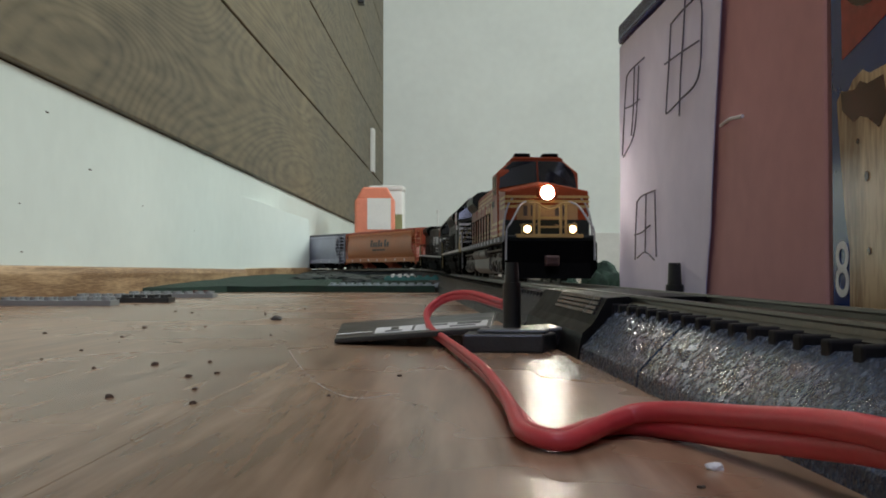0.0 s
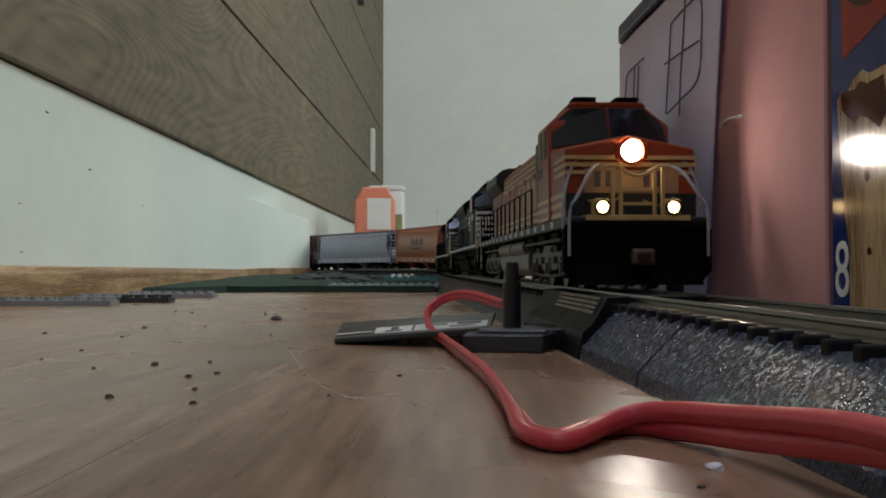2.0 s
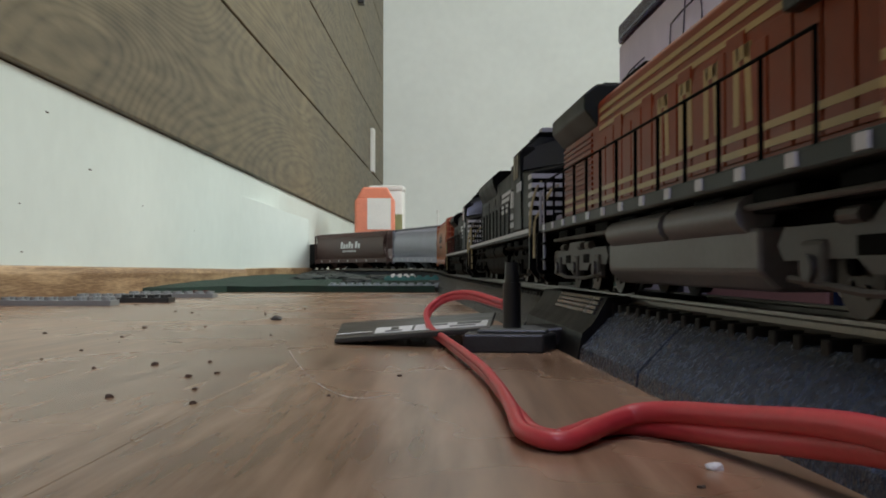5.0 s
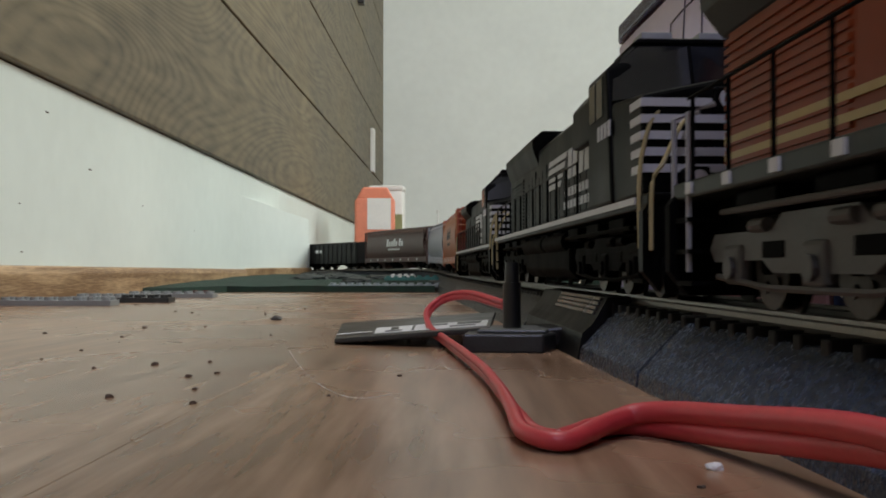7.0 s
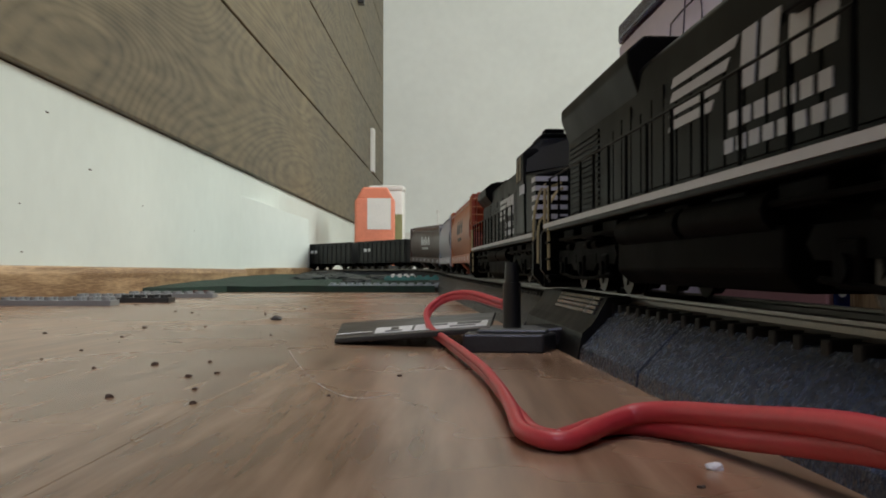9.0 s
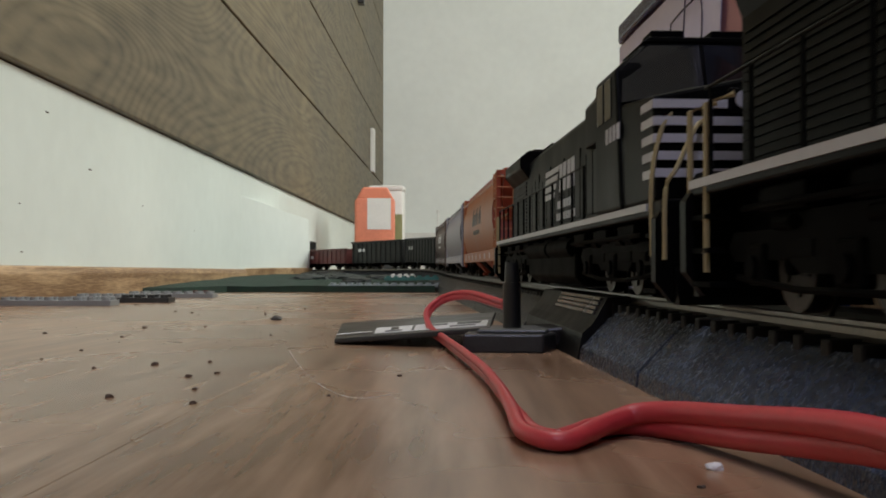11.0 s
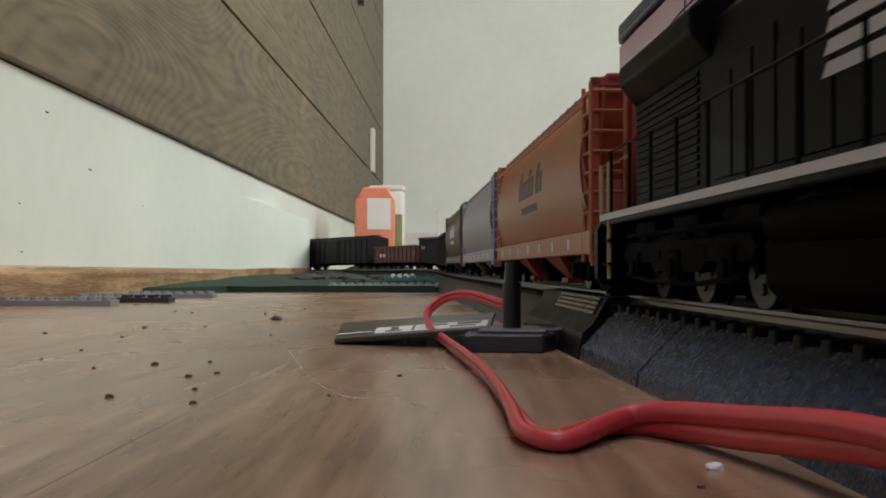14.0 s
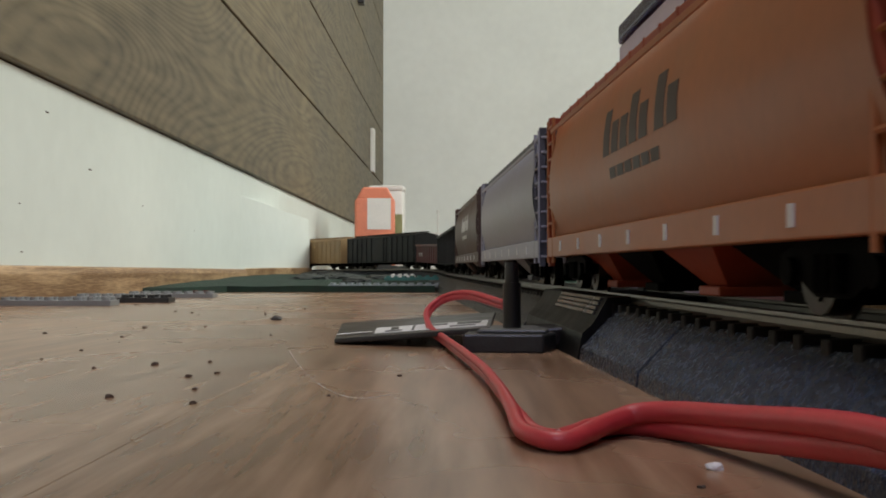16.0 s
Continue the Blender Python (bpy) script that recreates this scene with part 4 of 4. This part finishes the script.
    for s in (-1, 1):
        xs = [-112 + k * 14.3 for k in range(13)]
        for x in xs:
            bm = tube([(x, s * 17.2, 20), (x, s * 17.2, 32.0)], 0.32, 6)
            part("stanchion", bm, BLACK if ns else UNDER, loco)
        part("handrail", tube([(-114, s * 17.2, 32.0), (60, s * 17.2, 32.0)], 0.24, 6), BLACK if ns else UNDER, loco)
        for dx, top, yy in ((0.5, 34.0, 13.2), (-7.5, 30.5, 17.2)):
            x = L + dx
            if dx > 0:
                pts = smooth_path([(x - 6.5, s * 8.5, 33.6), (x - 2, s * 11.5, 31.5), (x + 0.6, s * 15.2, 25), (x + 0.6, s * 17.0, 21.5), (x + 0.6, s * 17.2, 10.5)], 4)
            else:
                pts = smooth_path([(x, s * 13.5, 35), (x + 1, s * 15.5, 32), (x + 2, s * 17.4, 24), (x + 2, s * 17.4, 11)], 4)
            part("grab_rail", tube(pts, 0.4, 6), rail_mat, loco, "pale end handrail")
        for x in (-L + 1, -L + 8):
            part("grab_rail", tube([(x, s * 17.2, 7), (x, s * 17.2, 30), (x + 2, s * 14.0, 31)], 0.45, 6), rail_mat, loco, "pale end handrail")
    # lamps
    rim = part("headlight_housing", box(f - 1.2, f + 0.6, -4.2, 4.2, 35.0, 39.2, 0.5), body, nose)
    lit = not ns
    if lit:
        part("headlight", disc((f + 0.5, 0, 37.1), 0, 2.6, 0.4, 20), LAMP_MAIN, rim, "glowing headlight")
        part("headlight_bezel", ring_of((f + 0.7, 0, 37.1), 3.0, 3.5, 1.5), body, rim)
    else:
        for y in (-1.7, 1.7):
            part("headlight", disc((f + 0.7, y, 37.1), 0, 1.6, 0.6, 14), WHITE, rim, "unlit headlight")
    for y in (-8.8, 8.8):
        pod = part("ditch_light_box", box(L - 4.5, L + 0.2, y - 1.9, y + 1.9, 20.4, 24.6, 0.4), BLACK if ns else YELLOW, loco)
        part("ditch_light", disc((L + 0.3, y, 22.5), 0, 1.5, 0.3, 14), LAMP_DITCH if lit else WHITE, pod, "glowing ditch light" if lit else "unlit ditch light")
        if lit:
            part("ditch_light_bezel", ring_of((L + 0.5, y, 22.5), 1.55, 1.9, 1.2), UNDER, pod)
    # paint
    if ns:
        for k in range(5):
            z0 = 24.2 + k * 2.9
            bm = box(f - 0.4 - k * 0.12, f + 0.25 - k * 0.12, -nw, nw, z0, z0 + 1.45)
            part("nose_stripe", bm, WHITE, nose, "white nose stripe")
            for s in (-1, 1):
                ya, yb = sorted((s * nw, s * (nw + 0.22)))
                part("nose_stripe", box(108.5 - k * 0.3, f - 0.4, ya, yb, z0, z0 + 1.45), WHITE, nose, "white nose stripe")
        for s in (-1, 1):
            y = s * 11.2
            e, w = (-18, 62.0) if wide else (-32, 48.0)
            dz = -2.0 if wide else -3.0
            # emblem of slanted bars and blocks on the hood side
            stripes(loco, WHITE, [(e - k * 0.01 * w, e + w * (0.50 - k * 0.055), y, dz + 40.9 - k * 2.45, dz + 42.5 - k * 2.45, 0.025 * w) for k in range(4)])
            blocks = [(0.53, 0.615, 34.5, 42.5), (0.645, 0.74, 34.5, 42.5), (0.79, 0.88, 34.5, 42.5), (0.905, 1.0, 34.5, 42.5)]
            stripes(loco, WHITE, [(e + p * w, e + q * w, y, dz + z0, dz + z1, 0.02 * w) for p, q, z0, z1 in blocks])
            stripes(loco, WHITE, [(e + w * (0.46 + k * 0.078), e + w * (0.515 + k * 0.078), y, dz + 29.6, dz + 31.9, 0) for k in range(7)] + [(e + w * (0.43 + k * 0.078), e + w * (0.485 + k * 0.078), y, dz + 26.2, dz + 28.3, 0) for k in range(8)])
            yc = s * 17.25
            stripes(loco, WHITE, [(82.0 + k * 3.1, 84.0 + k * 3.1, yc, 33.8, 36.8, 0) for k in range(4)])
    else:
        for s in (-1, 1):
            y = s * 11.15
            for z0 in (20.6, 23.2, 25.6):
                stripes(loco, YELLOW, [(-116, 72, y, z0, z0 + 1.0, 0)])
            for z0 in (40.2, 42.4, 44.4):
                stripes(loco, YELLOW, [(-70, 38, s * 10.85, z0, z0 + 1.0, 0)])
            yc = s * 17.2
            for z0 in (20.6, 23.2, 25.6):
                stripes(loco, YELLOW, [(72.5, 92, yc, z0, z0 + 1.0, 0)])
                ya, yb = sorted((s * nw, s * (nw + 0.2)))
                part("nose_stripe", box(92, f - 0.3, ya, yb, z0, z0 + 1.3), YELLOW, nose, "yellow stripe")
            for z0 in (31.2, 33.2, 35.0):
                ya, yb = sorted((s * nw, s * (nw + 0.2)))
                part("nose_stripe", box(99, f - 0.5, ya, yb, z0, z0 + 1.0), YELLOW, nose, "yellow stripe")
            # large emblem as plain blocks
            for k in range(4):
                xa = 20 - k * 13
                stripes(loco, YELLOW, [(xa, xa + 2.2, y, 27.6, 38.6, 0), (xa + 5, xa + 7.2, y, 27.6, 38.6, -1), (xa + 1, xa + 6.4, y, 36.6, 38.6, 0)])
            stripes(loco, PRINT, [(71 + k * 2.8, 73 + k * 2.8, yc, 33.4, 36.4, 0) for k in range(4)])
        for z0 in (31.2, 33.2, 35.0):
            part("nose_stripe", box(f - 0.6, f + 0.15, -nw, nw, z0, z0 + 1.0), YELLOW, nose, "yellow stripe")
        part("nose_panel", box(f - 0.5, f + 0.1, -nw, nw, 20.3, 26.4), DARK_GREEN, nose, "dark green lower nose panel")
        for y, dy in ((-11, 8), (3, 8)):
            part("nose_pinstripe", tube(smooth_path([(f + 0.2, y, 24.6), (f + 0.2, y + dy / 2, 23.4), (f + 0.2, y + dy, 25.4)], 4), 0.3, 6), TAN, nose, "thin cream pinstripe")
        bm = bmesh.new()
        prism(bm, [(-12, 26.5), (12, 26.5), (12, 32.5), (6, 33.4), (0, 31.2), (-6, 33.4), (-12, 32.5)], 0, f - 0.2, f + 0.35)
        part("nose_emblem", bm, TAN, nose, "yellow nose emblem panel")
        for y in (-9.5, -6.6, 3.0, 6.0):
            part("emblem_bar", box(f + 0.3, f + 0.5, y, y + 1.6, 28, 32), PRINT, nose)
        # yellow front platform with safety gate
        part("front_platform", box(L - 6, L + 0.5, -13, 13, 19.2, 20.6, 0.2), YELLOW, loco, "yellow step edge")
        for y in (-6.2, -4.2, 4.2, 6.2):
            part("gate_post", box(L - 0.4, L + 0.4, y - 0.45, y + 0.45, 20.4, 32.4, 0.1), YELLOW, loco, "yellow gate post")
        for z0 in (23.0, 26.5):
            part("gate_bar", box(L - 0.2, L + 0.3, -4.2, 4.2, z0, z0 + 0.7), YELLOW, loco, "yellow gate bar")
        gate = bmesh.new()
        add_tube(gate, smooth_path([(L, -8, 32.6), (L, -5, 32.6), (L, -2.5, 31), (L, 0, 30.3), (L, 2.5, 31), (L, 5, 32.6), (L, 8, 32.6)], 4), 0.5, 6)
        part("safety_chain", gate, YELLOW, loco, "yellow safety chain")
    return settle(loco, 1.05, 3.6 if scheme == "black" else 2.0)


def settle(car, stretch, drop):
    """Lengthens a finished car and lets its body down over the trucks."""
    for ob in car.children:
        if ob.name.startswith("wheelset"):
            ob.location.x *= stretch
            continue
        d = 0 if ob.name.startswith("truck_frame") else drop * MM
        for o in (ob, *ob.children_recursive):
            o.data.transform(Matrix.Translation((0, 0, -d)) @ Matrix.Diagonal((stretch, 1, 1, 1)))
    for i, (ax, x, r) in enumerate(AXLES):
        if ax.parent == car:
            AXLES[i] = (ax, x * stretch, r)
    return car


def freight_truck(parent, xc):
    for s in (-1, 1):
        bm = bmesh.new()
        ya, yb = sorted((s * 11.2, s * 13.0))
        prism(bm, [(xc - 13.5, 4.2), (xc - 13.5, 7.2), (xc - 6, 9.2), (xc + 6, 9.2), (xc + 13.5, 7.2), (xc + 13.5, 4.2), (xc + 8, 4.2), (xc + 4, 2.4), (xc - 4, 2.4), (xc - 8, 4.2)], 1, ya, yb)
        for dx in (-10, 10):
            add_disc(bm, (xc + dx, s * 13.2, 5.2), 1, 1.7, 1.4, 10)
        for dx in (-2.2, 0, 2.2):
            add_disc(bm, (xc + dx, s * 13.2, 5.0), 2, 1.0, 4.2, 8)
        part("truck_frame", bm, UNDER, parent)
    for dx in (-10, 10):
        wheelset(parent, xc + dx, 5.2)


def couplers(car, half):
    for s in (-1, 1):
        xe = s * half
        bm = box(min(xe - s * 8, xe + s * 5), max(xe - s * 8, xe + s * 5), -1.6, 1.6, 8.6, 11.2, 0.4)
        add_box(bm, min(xe + s * 3, xe + s * 6.5), max(xe + s * 3, xe + s * 6.5), -3, 3, 8.0, 12, 0.6)
        part("coupler", bm, UNDER, car)


def covered_hopper(label, paint, dark, half=99.0, print_mat=None, end_mat=None):
    """A grain hopper: bulged sides, sloped ends behind ladders, roof walk, chutes."""
    car = thing("covered_hopper_car", pose(0, 0, 0), label, "freight car", group="freight cars of the train")
    end_mat = end_mat or dark
    side = half - 6.5
    prof = []
    for k in range(13):
        a = k / 12
        zz = 15.5 + 31.0 * a
        prof.append((14.2 + 2.9 * math.sin(math.pi * min(1, a * 1.02)) ** 0.8, zz))
    sec = [(p[0], p[1]) for p in prof] + [(12.5, 48.8), (7.0, 50.4), (-7.0, 50.4), (-12.5, 48.8)] + [(-p[0], p[1]) for p in prof[::-1]]
    n, bm, rings = len(sec), bmesh.new(), []
    # rows along the car; towards the ends the side sheets pull in low down, which gives the rounded sheet edge
    for x in (-side, side):
        rings.append([bm.verts.new((x + (-1 if x > 0 else 1) * 5.0 * math.sin(math.pi * (z - 15.5) / 35.0), y, z)) for y, z in sec])
    for k in range(n):
        j = (k + 1) % n
        bm.faces.new((rings[0][k], rings[0][j], rings[1][j], rings[1][k]))
    caps = [[v.co.copy() for v in ring] for ring in rings]
    body = part("side_shell", bm, paint, car, smooth=True)
    for s, cap in zip((1, -1), caps):
        bm = bmesh.new()
        bm.faces.new([bm.verts.new((co.x + s * 0.4, co.y * 0.985, co.z)) for co in cap])
        bmesh.ops.triangulate(bm, faces=bm.faces[:])
        part("shell_end", bm, dark, car)
    for s in (-1, 1):
        bm = bmesh.new()
        xe = s * (half - 3)
        # the end slope sheet, drawn in from the side sheets
        inn = 12.8
        prism(bm, [(s * (side - 9), 15.5), (s * (side - 9), 49.5), (xe, 49.5), (s * (side + 2), 44), (s * (side - 6), 22), (s * (side - 6), 15.5)], 1, -inn, inn)
        part("end_slope_sheet", bm, end_mat, car)
        bm = bmesh.new()
        for y in (-15.2, 15.2):
            add_box(bm, min(xe, xe - s * 1.6), max(xe, xe - s * 1.6), y - 0.8, y + 0.8, 8, 49.5)
        for y in (-6.5, 6.5):
            add_box(bm, min(xe, xe - s * 1.2), max(xe, xe - s * 1.2), y - 0.5, y + 0.5, 14, 49.5)
        add_box(bm, min(xe, xe - s * 2), max(xe, xe - s * 2), -16, 16, 48.2, 50.0)
        add_box(bm, min(xe, xe - s * 2), max(xe, xe - s * 2), -16, 16, 11.5, 15.5)
        part("end_frame", bm, dark, car)
        for sy in (-1, 1):
            ya = sy * 16.0
            bm = bmesh.new()
            add_tube(bm, [(xe - s * 9, ya, 9), (xe - s * 9, ya, 49)], 0.55, 6)
            add_tube(bm, [(xe - s * 0.8, ya, 9), (xe - s * 0.8, ya, 49)], 0.55, 6)
            ladder = part("side_ladder", bm, paint, car)
            for k in range(9):
                part("rung", tube([(xe - s * 9, ya, 11 + k * 4.5), (xe - s * 0.8, ya, 11 + k * 4.5)], 0.4, 6), paint, ladder)
            ladder = part("end_ladder", tube([(xe + s * 0.4, sy * 8.6, 9), (xe + s * 0.4, sy * 8.6, 49)], 0.5, 6), paint, car)
            for k in range(9):
                part("rung", tube([(xe + s * 0.4, sy * 15.6, 11 + k * 4.5), (xe + s * 0.4, sy * 8.6, 11 + k * 4.5)], 0.4, 6), paint, ladder)
    for sy in (-1, 1):
        bm = bmesh.new()
        ya, yb = sorted((sy * 14.0, sy * 16.4))
        add_box(bm, -half + 4, half - 4, ya, yb, 10.6, 16.0, 0.3)
        part("side_sill", bm, paint, car)
        for k in range(7):
            xa = -75 + k * 24
            ya, yb = sorted((sy * 16.4, sy * 16.65))
            part("sill_mark", box(xa, xa + 1.6, ya, yb, 12.0, 14.6), LABEL_WHITE, car)
        ya, yb = sorted((sy * 16.2, sy * 16.7))
        part("side_rib", box(-side + 4, side - 4, ya, yb, 44.6, 45.8, 0.1), paint, car)
    part("roof_walk", box(-half + 3, half - 3, -6, 6, 51.2, 52.0, 0.2), dark, car)
    for sy in (-1, 1):
        ya, yb = sorted((sy * 9.5, sy * 12.6))
        part("roof_edge", box(-half + 3, half - 3, ya, yb, 48.4, 51.0, 0.4), dark, car)
    for k in range(18):
        xa = -half + 8 + k * (2 * half - 16) / 17
        part("roof_rib", box(xa - 0.5, xa + 0.5, -12.75, 12.75, 48.6, 51.08, 0.1), dark, car)
    for k in range(4):
        xc = -52 + k * 34.7
        bm = bmesh.new()
        top = [(xc - 15, -13), (xc + 15, -13), (xc + 15, 13), (xc - 15, 13)]
        bot = [(xc - 4, -6), (xc + 4, -6), (xc + 4, 6), (xc - 4, 6)]
        a = [bm.verts.new((*p, 12)) for p in top]
        b = [bm.verts.new((*p, 4.2)) for p in bot]
        bm.faces.new(a)
        bm.faces.new(b[::-1])
        for i in range(4):
            bm.faces.new((a[i], b[i], b[(i + 1) % 4], a[(i + 1) % 4]))
        add_box(bm, xc - 5, xc + 5, -8, 8, 3.0, 4.6, 0.3)
        # every other chute is black: shade under the car put into its colour
        part("discharge_chute", bm, UNDER if k % 2 else dark, car)
    part("centre_sill", box(-half + 2, half - 2, -3, 3, 8.5, 12.5), UNDER, car)
    if print_mat:
        for sy in (-1, 1):
            # name of the owner as plain blocks that follow the curved side
            blocks = [(k * 7.0 - 20 + (3 if k > 4 else 0), k * 7.0 - 14.6 + (3 if k > 4 else 0), 30.0, 36.2 + (3.0 if k in (0, 3, 5) else 0)) for k in range(7)]
            blocks += [(-15 + k * 6, -10 + k * 6, 25.2, 27.4) for k in range(6)]
            for x0, x1, z0, z1 in blocks:
                bm = bmesh.new()
                rows = []
                for j in range(6):
                    zz = z0 + (z1 - z0) * j / 5
                    w = 14.2 + 2.9 * math.sin(math.pi * min(1, (zz - 15.5) / 31.0 * 1.02)) ** 0.8
                    rows.append([bm.verts.new((x, sy * (w + d), zz)) for x in (x0, x1) for d in (0.08, -0.05)])
                for lo, hi in zip(rows, rows[1:]):
                    bm.faces.new((lo[0], lo[2], hi[2], hi[0]))
                    bm.faces.new((lo[1], lo[0], hi[0], hi[1]))
                    bm.faces.new((lo[2], lo[3], hi[3], hi[2]))
                part("print_block", bm, print_mat, car)
    freight_truck(car, half - 27)
    freight_truck(car, -half + 27)
    couplers(car, half)
    return settle(car, 1.05, 2.0)


def open_car(label, paint, half, top, name="gondola_car", ribs=13, load=None):
    """An open-topped car with ribbed sides."""
    car = thing(name, pose(0, 0, 0), label, "freight car", group="freight cars of the train")
    bm = bmesh.new()
    add_box(bm, -half + 2, half - 2, -16, -14.6, 11, top)
    add_box(bm, -half + 2, half - 2, 14.6, 16, 11, top)
    add_box(bm, -half + 2, -half + 3.4, -16, 16, 11, top)
    add_box(bm, half - 3.4, half - 2, -16, 16, 11, top)
    add_box(bm, -half + 2, half - 2, -16, 16, 10, 12)
    part("box_body", bm, paint, car)
    for s in (-1, 1):
        for k in range(ribs):
            xa = -half + 6 + k * (2 * half - 12) / (ribs - 1)
            ya, yb = sorted((s * 16, s * 17.0))
            part("side_post", box(xa - 0.8, xa + 0.8, ya, yb, 10.5, top, 0.15), paint, car)
        ya, yb = sorted((s * 15.2, s * 17.4))
        part("top_chord", box(-half + 1.5, half - 1.5, ya, yb, top - 1.8, top + 0.5, 0.3), paint, car)
        stripes(car, LABEL_WHITE, [(-half + 20, -half + 38, s * 16.05, top - 13, top - 9, 0)])
    if load:
        bm = bmesh.new()
        bmesh.ops.create_grid(bm, x_segments=30, y_segments=6, size=1)
        for v in bm.verts:
            v.co = Vector((v.co.x * (half - 4), v.co.y * 14, top - 2 + 3 * (1 - v.co.y ** 2) + 1.6 * noise.noise(Vector((v.co.x * 9, v.co.y * 3, 2)))))
        part("load", bm, load, car)
    part("centre_sill", box(-half + 2, half - 2, -3, 3, 7.5, 10.5), UNDER, car)
    freight_truck(car, half - 25)
    freight_truck(car, -half + 25)
    couplers(car, half)
    return settle(car, 1.05, 2.0)


def box_car(label, paint, half, top):
    """A house car with a sliding door, ribs and a shallow roof."""
    car = thing("box_car", pose(0, 0, 0), label, "freight car", group="freight cars of the train")
    part("car_body", extrude([(-16, 10), (16, 10), (16, top - 3), (0, top), (-16, top - 3)], 0, -half + 2, half - 2, 0.4), paint, car)
    for s in (-1, 1):
        ya, yb = sorted((s * 16, s * 16.9))
        part("sliding_door", box(-14, 14, ya, yb, 12, top - 5, 0.3), paint, car)
        for k in range(14):
            xa = -half + 6 + k * (2 * half - 12) / 13
            if abs(xa) > 15:
                ya, yb = sorted((s * 16, s * 16.7))
                part("side_post", box(xa - 0.6, xa + 0.6, ya, yb, 11, top - 3.5), paint, car)
    part("roof_walk", box(-half + 2, half - 2, -4, 4, top, top + 1), paint, car)
    part("centre_sill", box(-half + 2, half - 2, -3, 3, 7.5, 10.5), UNDER, car)
    freight_truck(car, half - 25)
    freight_truck(car, -half + 25)
    couplers(car, half)
    return settle(car, 1.05, 2.0)


# the train, front first: thing, half length over couplers, half distance between the trucks
TRAIN = [
    (locomotive("orange and dark green model diesel with glowing headlights", "orange"), 134.4, 83.0),
    (locomotive("black model diesel with white stripes and flared radiators", "black_flared"), 135.5, 83.0),
    (locomotive("black model diesel with white stripes behind another engine", "black"), 134.4, 83.0),
    (covered_hopper("orange covered hopper car with dark lettering", HOPPER_ORANGE, HOPPER_ORANGE_DARK, 99, PRINT), 109.2, 75.6),
    (covered_hopper("pale grey covered hopper car with rounded sides", HOPPER_GREY, HOPPER_GREY_DARK, 99, None, COAL_GREY), 109.2, 75.6),
    (covered_hopper("brown covered hopper car with pale lettering", HOPPER_BROWN, HOPPER_BROWN, 99, LABEL_WHITE), 109.2, 75.6),
    (open_car("charcoal open hopper car with ribbed sides", COAL_GREY, 68.5, 38, "open_hopper_car", 11, CAR_BLACK), 77.0, 45.7),
    (open_car("charcoal open hopper car with ribbed sides and coal", COAL_GREY, 68.5, 38, "open_hopper_car", 11, CAR_BLACK), 77.0, 45.7),
    (open_car("oxide red low gondola car with ribbed sides", OXIDE, 66.5, 30, "gondola_car", 11), 75.0, 43.6),
    (box_car("black boxcar with a sliding door", CAR_BLACK, 96.4, 46), 106.5, 75.0),
    (box_car("tan yellow boxcar with a sliding door", TAN, 86, 46), 95.5, 64.0),
]


def front_at(t):
    """Where the front coupler of the train is along the track, t seconds into the clip."""
    return 375.7 - 69.5 * t


def car_pose(u, bogie):
    (a, _), (b, _) = track(u - bogie), track(u + bogie)
    d = a - b
    mid = (a + b) / 2
    turn = d.to_track_quat("X", "Z").to_matrix().to_4x4()
    return Matrix.Translation(mid * MM) @ turn


def motions():
    back = 0.0
    for car, half, bogie in TRAIN:
        middle = back + half
        back += 2 * half
        walk(car, [(t / 2, car_pose(front_at(t / 2) + middle, bogie)) for t in range(33)])
    # wheels roll with the train
    for ax, x, r in AXLES:
        rows = []
        for k in range(161):
            t = k / 10
            angle = math.degrees((front_at(0) - front_at(t)) / r)
            rows.append((t, pose(x * MM, 0, r * MM, 0, angle % 360, 0)))
        walk(ax, rows)


motions()
